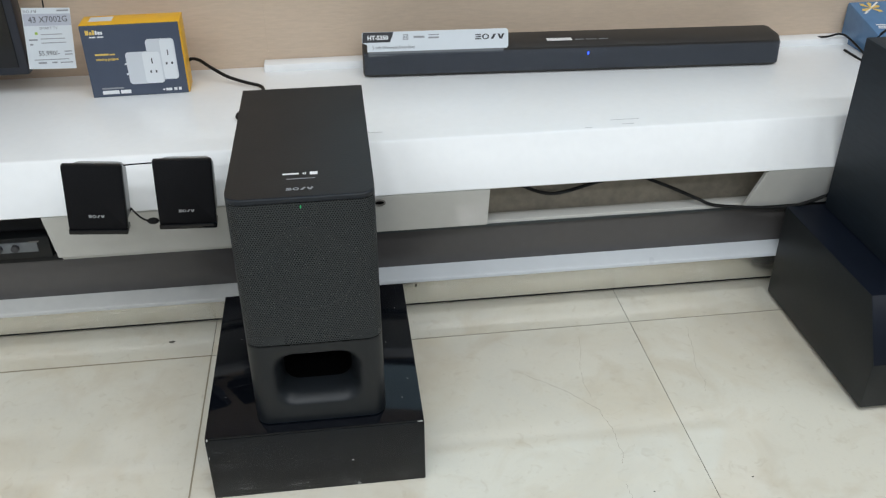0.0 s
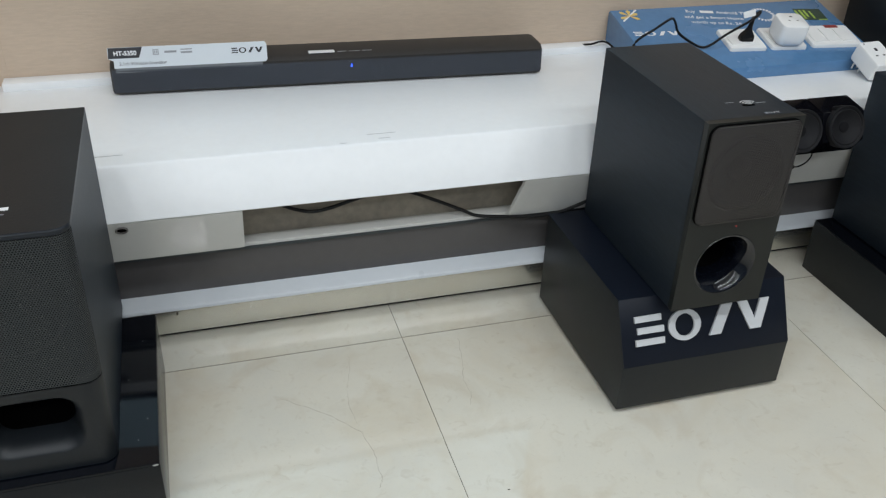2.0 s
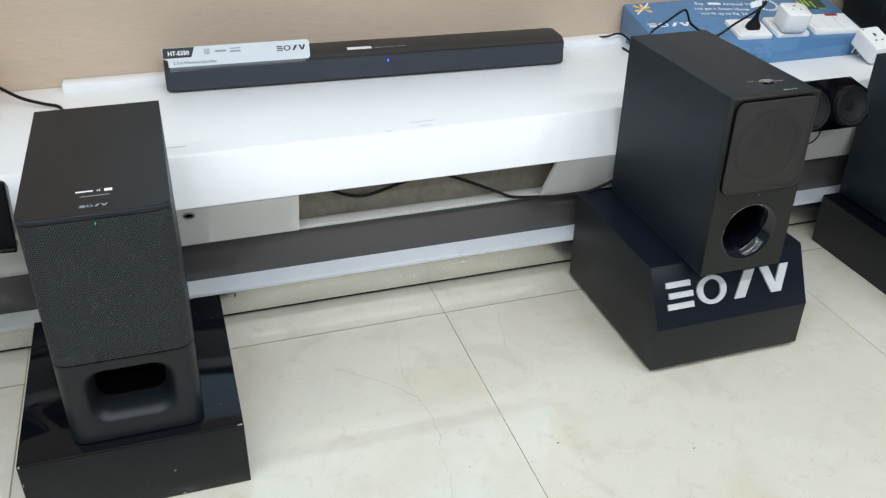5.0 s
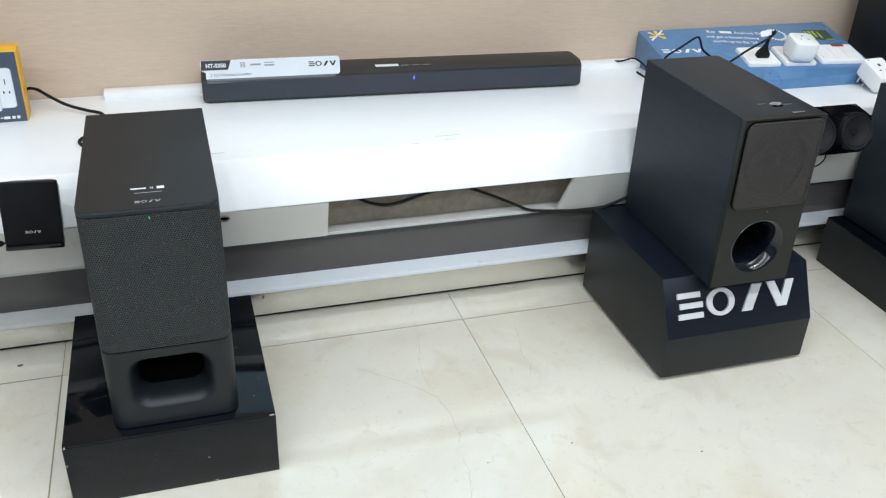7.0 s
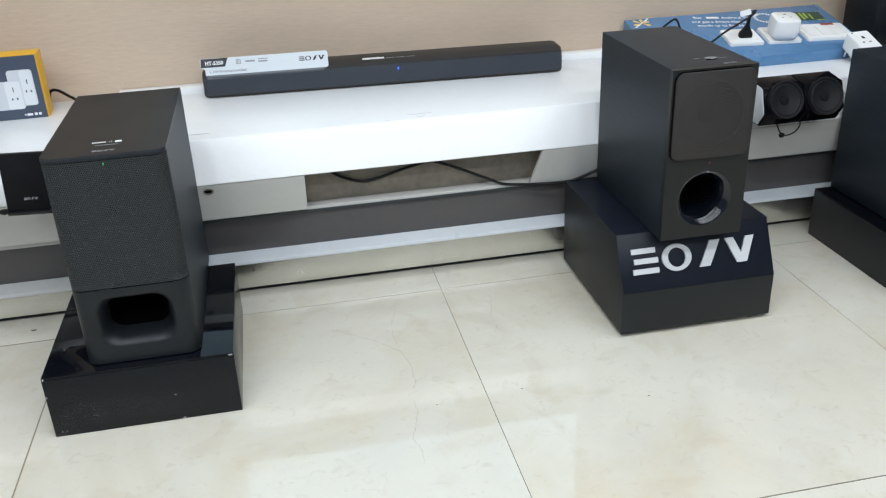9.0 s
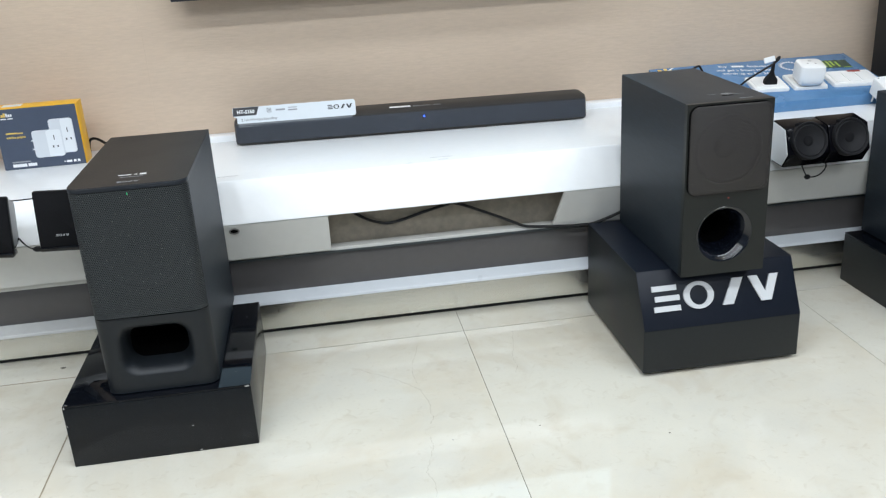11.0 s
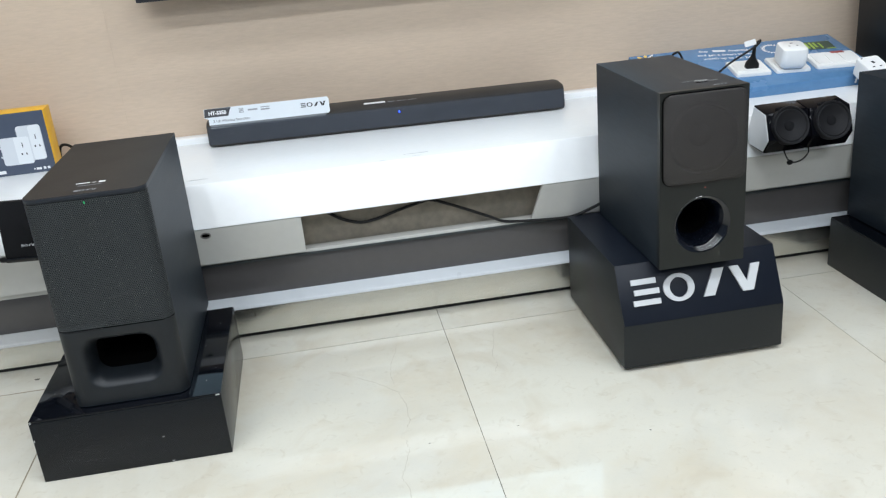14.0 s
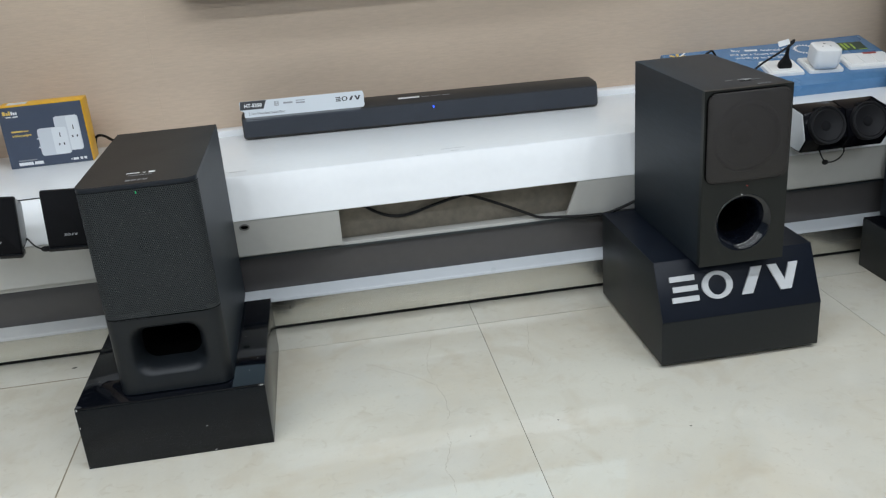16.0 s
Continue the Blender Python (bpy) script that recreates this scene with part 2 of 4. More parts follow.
def floor_tile_material():
    """Polished cream tile with warm clouds, grey mottling, fine scuffs and uneven gloss."""
    m = bpy.data.materials.new("cream_vitrified_tile")
    m.use_nodes = True
    nt = m.node_tree
    b = nt.nodes["Principled BSDF"]
    co, info = nt.nodes.new("ShaderNodeTexCoord"), nt.nodes.new("ShaderNodeObjectInfo")
    off = nt.nodes.new("ShaderNodeVectorMath")
    off.operation = "MULTIPLY_ADD"
    off.inputs[1].default_value = (1, 1, 1)
    seed = nt.nodes.new("ShaderNodeMath")
    seed.operation = "MULTIPLY"
    seed.inputs[1].default_value = 37.0
    nt.links.new(info.outputs["Random"], seed.inputs[0])
    nt.links.new(co.outputs["Object"], off.inputs[0])
    nt.links.new(seed.outputs[0], off.inputs[2])

    def cloud(scale, low, high, detail=5, rough=0.6, warp=0.0):
        n = nt.nodes.new("ShaderNodeTexNoise")
        n.inputs["Scale"].default_value, n.inputs["Detail"].default_value = scale, detail
        n.inputs["Roughness"].default_value, n.inputs["Distortion"].default_value = rough, warp
        nt.links.new(off.outputs[0], n.inputs["Vector"])
        r = nt.nodes.new("ShaderNodeMapRange")
        r.inputs[1].default_value, r.inputs[2].default_value = low, high
        nt.links.new(n.outputs[0], r.inputs[0])
        return r.outputs[0]

    def blend(base, tint, factor, amount):
        mix, k = nt.nodes.new("ShaderNodeMix"), nt.nodes.new("ShaderNodeMath")
        mix.data_type, k.operation = "RGBA", "MULTIPLY"
        k.inputs[1].default_value = amount
        nt.links.new(factor, k.inputs[0])
        nt.links.new(k.outputs[0], mix.inputs["Factor"])
        nt.links.new(base, mix.inputs["A"])
        mix.inputs["B"].default_value = (*tint, 1)
        return mix.outputs["Result"]

    start = nt.nodes.new("ShaderNodeRGB")
    start.outputs[0].default_value = (0.660, 0.630, 0.540, 1)
    c = blend(start.outputs[0], (0.60, 0.535, 0.415), cloud(2.6, 0.45, 0.68, warp=0.6), 0.9)
    c = blend(c, (0.58, 0.57, 0.52), cloud(6.5, 0.48, 0.75, 7), 0.45)
    c = blend(c, (0.76, 0.745, 0.68), cloud(4.2, 0.55, 0.75, 3), 0.4)
    c = blend(c, (0.50, 0.44, 0.34), cloud(38, 0.60, 0.78, 2, 0.5, 1.5), 0.38)
    c = blend(c, (0.53, 0.455, 0.34), cloud(8.5, 0.54, 0.76, 4, 0.55, 0.8), 0.5)
    c = blend(c, (0.57, 0.545, 0.47), cloud(150, 0.55, 0.75, 2), 0.25)
    nt.links.new(c, b.inputs["Base Color"])
    gloss = nt.nodes.new("ShaderNodeMapRange")
    gloss.inputs[3].default_value, gloss.inputs[4].default_value = 0.02, 0.05
    nt.links.new(cloud(3.4, 0.35, 0.65, 6), gloss.inputs[0])
    nt.links.new(gloss.outputs[0], b.inputs["Roughness"])
    b.inputs["Coat Weight"].default_value = 0.15
    return m


TILE = floor_tile_material()
JOINT = material("tile_joint", (0.13, 0.11, 0.08), 0.8)
JOINT_STAIN = material("joint_stain", (0.27, 0.23, 0.16), 0.7)


# ---- builders ----
def box(x0, x1, y0, y1, z0, z1, bevel=0.0, seg=2):
    bm = bmesh.new()
    m = Matrix.Translation(((x0 + x1) / 2, (y0 + y1) / 2, (z0 + z1) / 2)) @ Matrix.Diagonal((x1 - x0, y1 - y0, z1 - z0, 1))
    bmesh.ops.create_cube(bm, size=1, matrix=m)
    if bevel:
        bmesh.ops.bevel(bm, geom=bm.edges[:], offset=bevel, segments=seg, affect="EDGES", profile=0.5)
    return bm


def prism(profile, x0, x1, bevel=0.0, seg=2, axis="x"):
    """A profile of (y, z) drawn along x, or of (x, z) along y, or of (x, y) along z."""
    bm = bmesh.new()
    order = {"x": lambda a, b, c: (c, a, b), "y": lambda a, b, c: (a, c, b), "z": lambda a, b, c: (a, b, c)}[axis]
    ends = [[bm.verts.new(order(a, b, c)) for a, b in profile] for c in (x0, x1)]
    bm.faces.new(ends[0])
    bm.faces.new(ends[1][::-1])
    n = len(profile)
    for i in range(n):
        bm.faces.new((ends[0][i], ends[1][i], ends[1][(i + 1) % n], ends[0][(i + 1) % n]))
    bmesh.ops.recalc_face_normals(bm, faces=bm.faces[:])
    if bevel:
        bmesh.ops.bevel(bm, geom=bm.edges[:], offset=bevel, segments=seg, affect="EDGES", profile=0.5)
    return bm


def cylinder(radius, depth, m=Matrix(), sides=32, top=None):
    bm = bmesh.new()
    bmesh.ops.create_cone(bm, cap_ends=True, segments=sides, radius1=radius, radius2=radius if top is None else top, depth=depth, matrix=m)
    return bm


def rounded(w, h, r, n=6):
    """The outline of a rounded rectangle round the origin."""
    out = []
    for cx, cy, a0 in ((w / 2 - r, h / 2 - r, 0), (-w / 2 + r, h / 2 - r, 90), (-w / 2 + r, -h / 2 + r, 180), (w / 2 - r, -h / 2 + r, 270)):
        for i in range(n + 1):
            a = radians(a0 + 90 * i / n)
            out.append((cx + r * math.cos(a), cy + r * math.sin(a)))
    return out


def loft(loops, cap_first=False, cap_last=True, closed=True):
    """Rings of points, each joined to the next."""
    bm = bmesh.new()
    rings = [[bm.verts.new(p) for p in ring] for ring in loops]
    n = len(rings[0])
    for a, b in zip(rings, rings[1:]):
        for i in range(n if closed else n - 1):
            bm.faces.new((a[i], a[(i + 1) % n], b[(i + 1) % n], b[i]))
    if cap_first:
        bm.faces.new(rings[0][::-1])
    if cap_last:
        bm.faces.new(rings[-1])
    bmesh.ops.recalc_face_normals(bm, faces=bm.faces[:])
    return bm


def merged(*bms):
    out = bmesh.new()
    for b in bms:
        me = bpy.data.meshes.new("tmp")
        b.to_mesh(me)
        out.from_mesh(me)
        bpy.data.meshes.remove(me)
        b.free()
    return out


def mesh_of(name, bm, mat, smooth=True):
    me = bpy.data.meshes.new(name)
    bm.to_mesh(me)
    bm.free()
    me.materials.append(mat)
    if smooth and len(me.polygons):
        me.polygons.foreach_set("use_smooth", [True] * len(me.polygons))
        me.set_sharp_from_angle(angle=radians(35))
    return me


def part(name, bm, mat, parent, label="", place=None):
    ob = new(name, mesh_of(name, bm, mat))
    ob.parent = parent
    if place is not None:
        ob.matrix_basis = place
    if label:
        ob["label"] = label
    return ob


def thing(name, label, category, place=None, group="", kind=""):
    ob = new(name)
    ob.empty_display_size = 0.05
    if place is not None:
        ob.matrix_basis = place
    return tagged(ob, label, category, group, kind)


def solid(name, bm, mat, label, category, group="", kind="", place=None):
    ob = new(name, mesh_of(name, bm, mat))
    if place is not None:
        ob.matrix_basis = place
    return tagged(ob, label, category, group, kind)


def tube(points, radius, sides=8, smooth=6):
    """A round cable through the points."""
    pts = [Vector(p) for p in points]
    fine = []
    for i in range(len(pts) - 1):
        p0, p1, p2, p3 = pts[max(i - 1, 0)], pts[i], pts[i + 1], pts[min(i + 2, len(pts) - 1)]
        for k in range(smooth):
            t = k / smooth
            fine.append(0.5 * (2 * p1 + (p2 - p0) * t + (2 * p0 - 5 * p1 + 4 * p2 - p3) * t * t + (3 * p1 - p0 - 3 * p2 + p3) * t ** 3))
    fine.append(pts[-1])
    rings = []
    for i, p in enumerate(fine):
        d = (fine[min(i + 1, len(fine) - 1)] - fine[max(i - 1, 0)]).normalized()
        up = Vector((0, 0, 1)) if abs(d.z) < 0.9 else Vector((1, 0, 0))
        a = d.cross(up).normalized()
        b = d.cross(a)
        rings.append([p + radius * (math.cos(2 * math.pi * k / sides) * a + math.sin(2 * math.pi * k / sides) * b) for k in range(sides)])
    return loft(rings, cap_first=True)


def lettering(name, text, size, mat, parent, place, depth=0.0003, squeeze=1.0, align="LEFT", bold=0.0):
    """Words in the built-in font, as a mesh."""
    curve = bpy.data.curves.new(name, "FONT")
    curve.body, curve.size, curve.extrude, curve.align_x, curve.resolution_u = text, size, depth, align, 2
    curve.offset = bold
    ob = bpy.data.objects.new(name, curve)
    scene.collection.objects.link(ob)
    me = bpy.data.meshes.new_from_object(ob.evaluated_get(bpy.context.evaluated_depsgraph_get()))
    bpy.data.objects.remove(ob)
    me.name = name
    me.materials.clear()
    me.materials.append(mat)
    for v in me.vertices:
        v.co.x *= squeeze
    out = new(name, me)
    out.parent, out.matrix_basis = parent, place
    return out


def bars(name, rows, mat, parent, place, thick=0.0004):
    """Flat printed bars in the plane of x and y: (x0, x1, y0, y1)."""
    return [part(name, box(a, b, c, d, 0, thick), mat, parent, "", place) for a, b, c, d in rows]


def emblem(width, height, thick):
    """Plain shapes in a row: three bars, a ring, a slanted block and a chevron, standing for a maker's mark."""
    w, h = width, height
    flat = lambda pts: prism([(x * w, z * h) for x, z in pts], 0, thick, axis="z")
    bits = [flat(((x0, z), (x1, z), (x1, z + 0.21), (x0, z + 0.21))) for x0, x1, z in ((0.0, 0.205, 0.0), (0.015, 0.205, 0.395), (0.0, 0.19, 0.79))]
    turn = [2 * math.pi * i / 40 for i in range(40)]
    ring = lambda rx, rz: [(0.355 * w + rx * w * math.cos(a), 0.5 * h + rz * h * math.sin(a)) for a in turn]
    bits.append(loft([[(x, y, z) for x, y in o] for o, z in ((ring(0.118, 0.53), 0), (ring(0.118, 0.53), thick), (ring(0.070, 0.38), thick), (ring(0.070, 0.38), 0))], cap_last=False))
    bits.append(flat(((0.53, 0), (0.615, 0), (0.715, 1), (0.63, 1))))
    bits.append(flat(((0.835, 0), (0.915, 0), (0.995, 1), (0.925, 1), (0.875, 0.36), (0.825, 1), (0.755, 1))))
    return merged(*bits)


def facing(x, y, z, turn=0.0, lean=0.0):
    """A pose whose x and y are the right and up of something seen from the front; lean tips its top back."""
    return pose(x, y, z, 90 - lean, 0, turn)


# ---- the room ----
WALL_Y, FLOOR_END, X0, X1, CEIL = 1.985, -3.368, -2.889, 3.549, 2.8
TILE_SIZE, JOINT_Y = 0.807, 1.460
JOINTS_X = [-2.908, -2.101, -1.294, -0.487, 0.332, 1.128, 1.935, 2.742, 3.549]

floor = solid("floor", box(X0, X1, FLOOR_END, WALL_Y + 0.12, -0.12, -0.0012), JOINT, "cream glossy floor of square vitrified tiles with thin dark joints", "floor", kind="structure")
wall_back = solid("wall_back", box(X0, X1, WALL_Y, WALL_Y + 0.12, 0, CEIL), WALLPAPER, "wall covered in beige woven wallpaper behind the display bench", "wall", kind="structure")
solid("wall_left", box(X0 - 0.12, X0, FLOOR_END, WALL_Y + 0.12, 0, CEIL), SHOP_WALL, "plain grey painted shop wall", "wall", kind="structure")
solid("wall_right", box(X1, X1 + 0.12, FLOOR_END, WALL_Y + 0.12, 0, CEIL), SHOP_WALL, "plain grey painted shop wall", "wall", kind="structure")
solid("wall_front", box(X0, X1, FLOOR_END - 0.12, FLOOR_END, 0, CEIL), SHOP_WALL, "plain grey painted shop wall", "wall", kind="structure")
solid("ceiling", box(X0 - 0.12, X1 + 0.12, FLOOR_END - 0.12, WALL_Y + 0.12, CEIL, CEIL + 0.1), PAINT, "plain white shop ceiling", "ceiling", kind="structure")

part("wallpaper_seam", box(-0.3596, -0.3586, WALL_Y - 0.0005, WALL_Y + 0.001, 0.35, CEIL - 0.001), SEAM, wall_back)

# ---- the display bench ----
BX0, BX1, TOP = -1.9, 2.6, 0.380
EDGE_Y, NOSE_Y, NOSE_Z, LOW_Y, LOW_Z = 1.555, 1.505, 0.294, 1.530, 0.204
bench = thing("display_bench", "long white gloss display bench built along the wall", "display bench", pose(0, 0, 0))
part("bench_top", prism([(EDGE_Y, TOP), (NOSE_Y, NOSE_Z), (1.60, NOSE_Z), (1.60, 0.345), (WALL_Y - 0.001, 0.345), (WALL_Y - 0.001, TOP)], BX0, BX1, 0.004, 3), WHITE, bench, "white gloss top with a sloping fascia")
part("upstand", box(-0.368, BX1, 1.945, WALL_Y - 0.002, TOP - 0.002, 0.396, 0.002), WHITE, bench)
# added dark sheet: the recess's shade as colour, no real lining
part("recess_shade", box(BX0, -0.70, 1.572, 1.5779, 0.1945, 0.2935), GAP, bench, "near-black sheet standing for the shade in the equipment recess")
SEAM_X = -0.368
PL_T, PL_B = -0.744, -0.740
# dark cover over the recess floor, again shade put in as colour
part("recess_floor_shade", box(BX0, -0.70, 1.5485, 1.5715, 0.1925, 0.1945), GAP, bench)
for xa, xb, dz in ((BX0, SEAM_X, -0.011), (SEAM_X + 0.0005, BX1, 0.0)):
    part("back_panel", box(xa, xb, 1.578, 1.60, 0.196 + dz, 0.2945), RECESS, bench, "brownish raw board at the back of the recess")
    if xa == BX0:
        # same ledge, coloured near-black here to stand for shade
        part("ledge", box(xa, PL_B - 0.0005, 1.549, 1.5785, 0.192 + dz, 0.1922, 0.001), GAP, bench, "recess floor edge coloured near-black for shade")
    part("ledge", box(PL_B if xa == BX0 else xa, xb, 1.549, 1.5785, 0.192 + dz, 0.204 + dz, 0.001), CREAM, bench)
    part("grey_band", box(xa, xb, 1.553, 1.575, 0.105 + dz, 0.1918 + dz, 0.001), GREY, bench, "dark grey reflective glass band")
    part("white_profile", prism([(1.516, 0.094 + dz), (1.519, 0.101 + dz), (1.556, 0.112 + dz), (1.575, 0.112 + dz), (1.575, 0.094 + dz)], xa, xb, 0.0015), STRIP_LEFT if xa == BX0 else STRIP, bench)
    part("skirting", box(xa, xb, 1.562, 1.575, 0.013, 0.0945 + dz, 0.001), STEEL, bench, "brushed steel skirting")
part("band_trim", box(SEAM_X + 0.0005, BX1, 1.5465, 1.5489, 0.1915, 0.1965), TRIM, bench, "thin blue-grey metal trim")
part("plinth", box(BX0, BX1, 1.576, 1.60, 0.0, 0.18), GAP, bench)
for xa, xb, ca, cb, low in ((PL_T, SEAM_X, PL_B, SEAM_X, LOW_Z - 0.009), (SEAM_X + 0.0005, 0.052, SEAM_X + 0.0005, 0.052, LOW_Z), (0.588, 1.9, 0.564, 1.9, LOW_Z)):
    bm = bmesh.new()
    f = [bm.verts.new(p) for p in ((xa, NOSE_Y + 0.002, NOSE_Z - 0.001), (xb, NOSE_Y + 0.002, NOSE_Z - 0.001), (cb, LOW_Y, low + 0.001), (ca, LOW_Y, low + 0.001))]
    g = [bm.verts.new((v.co.x, v.co.y + 0.012, v.co.z)) for v in f]
    bm.faces.new(f[::-1])
    bm.faces.new(g)
    for i in range(4):
        bm.faces.new((f[i], f[(i + 1) % 4], g[(i + 1) % 4], g[i]))
    bmesh.ops.recalc_face_normals(bm, faces=bm.faces[:])
    bmesh.ops.bevel(bm, geom=bm.edges[:], offset=0.0015, segments=2, affect="EDGES")
    part("lower_panel", bm, CREAM, bench, "cream panel under the fascia")

# ---- stands ----
def stand_a():
    s = thing("speaker_stand", "low glossy black box stand with glossy top on the floor", "speaker stand", pose(-0.2815, 1.095, 0))
    part("case", box(-0.1645, 0.1645, 0.0, 0.376, 0.0, 0.120, 0.0012), ACRYLIC_SIDE, s, "glossy black case with chipped edges")
    for cx, cy, cz, cw, ch in ((0.158, -0.0003, 0.1222, 0.009, 0.003), (0.06, -0.0003, 0.0035, 0.005, 0.002), (-0.161, -0.0003, 0.1215, 0.003, 0.006), (-0.162, -0.0003, 0.085, 0.002, 0.005), (0.052, -0.0003, 0.055, 0.004, 0.0012)):
        part("chip", prism([(-cw / 2, 0), (-cw * 0.1, -ch / 2), (cw / 2, -ch * 0.2), (cw * 0.3, ch / 2)], -0.0004, 0.0004, axis="y"), CHIP, s, "", pose(cx, cy, cz))
    part("top_panel", box(-0.164, 0.164, 0.0005, 0.3755, 0.120, 0.1245, 0.001), ACRYLIC, s, "glossy black acrylic top")
    for dx, dy in ((0.135, 0.055), (0.148, 0.10), (0.120, 0.20), (-0.14, 0.09), (-0.125, 0.24), (0.142, 0.30)):
        part("speck", prism([(0.0009, 0), (0, 0.0007), (-0.0008, 0), (0, -0.0006)], 0.1244, 0.1248, axis="z"), CHIP, s, "", pose(dx, dy, 0))
    return s


def stand_b():
    s = thing("speaker_stand", "black wedge-fronted display stand with a pale maker's mark", "speaker stand", pose(0.81, 1.151, 0))
    side = [(0.0, 0.009), (0.0, 0.102), (0.053, 0.208), (0.366, 0.208), (0.366, 0.009)]
    part("case", prism(side, -0.165, 0.165, 0.002), STAND_SIDE, s, "charcoal laminate case")
    part("front_panel", prism([(-0.0015, 0.1025), (0.0522, 0.2085), (0.056, 0.2085), (0.003, 0.1025)], -0.164, 0.164, 0.0005), NAVY_LAMINATE, s, "navy-black sloping front")
    part("top_panel", box(-0.1645, 0.1645, 0.0535, 0.3655, 0.2078, 0.2088), NAVY_LAMINATE, s, "navy-black top face")
    part("maker_mark", emblem(0.268, 0.052, 0.004), LOGO, s, "raised pale lettering-like mark", facing(-0.139, 0.0142, 0.134, 0, 26.8) )
    for fx in (-0.13, 0.13):
        for fy in (0.04, 0.32):
            part("foot", cylinder(0.015, 0.0095, pose(fx, fy, 0.0047)), GAP, s)
    return s


stand_a()
stand_b()
stand_c = thing("speaker_stand", "low black display stand on the floor at the bench", "speaker stand", pose(1.448, 1.112, 0))
part("case", box(-0.163, 0.163, 0.0, 0.390, 0.0, 0.118, 0.0015), STAND_SIDE, stand_c)
part("top_panel", box(-0.1625, 0.1625, 0.0005, 0.3895, 0.118, 0.1225, 0.001), ACRYLIC, stand_c)


# ---- subwoofers ----
def plate_with_hole(x0, x1, z0, z1, cz, hole, y):
    """An upright board at y with one round hole round x = 0."""
    marks = [math.atan2(z - cz, x) for x, z in ((x1, z0), (x1, z1), (x0, z1), (x0, z0))]
    marks = [a if k < 3 else a % (2 * math.pi) for k, a in enumerate(marks)]
    marks.append(marks[0] + 2 * math.pi)
    angles = [a + (b - a) * k / 12 for a, b in zip(marks, marks[1:]) for k in range(12)]
    outer = []
    for a in angles:
        c, q = math.cos(a), math.sin(a)
        reach = [(x1 if c > 0 else x0) / c if abs(c) > 1e-6 else 9, ((z1 if q > 0 else z0) - cz) / q if abs(q) > 1e-6 else 9]
        outer.append((min(reach) * c, y, cz + min(reach) * q))
    return loft([outer, [(hole * math.cos(a), y, cz + hole * math.sin(a)) for a in angles], [(hole * math.cos(a), y + 0.006, cz + hole * math.sin(a)) for a in angles]], cap_last=False)


def driver(parent, rad, cz, y):
    """A round speaker driver: rolled rubber surround, cone and dust cap."""
    rings = lambda steps: [[(rad * k * math.cos(2 * math.pi * i / 48), y + dy, cz + rad * k * math.sin(2 * math.pi * i / 48)) for i in range(48)] for k, dy in steps]
    d = part("driver", loft(rings(((1.0, 0.001), (0.97, -0.0015), (0.93, -0.0045), (0.89, -0.0050), (0.85, -0.0030), (0.82, 0.001))), cap_last=False), DRIVER, parent, "round speaker driver behind the grille")
    part("cone", loft(rings(((0.82, 0.001), (0.60, 0.008), (0.32, 0.016))), cap_last=False), CONE, d)
    part("dust_cap", loft(rings(((0.32, 0.016), (0.24, 0.012), (0.12, 0.0095), (0.03, 0.009)))), DRIVER, d)


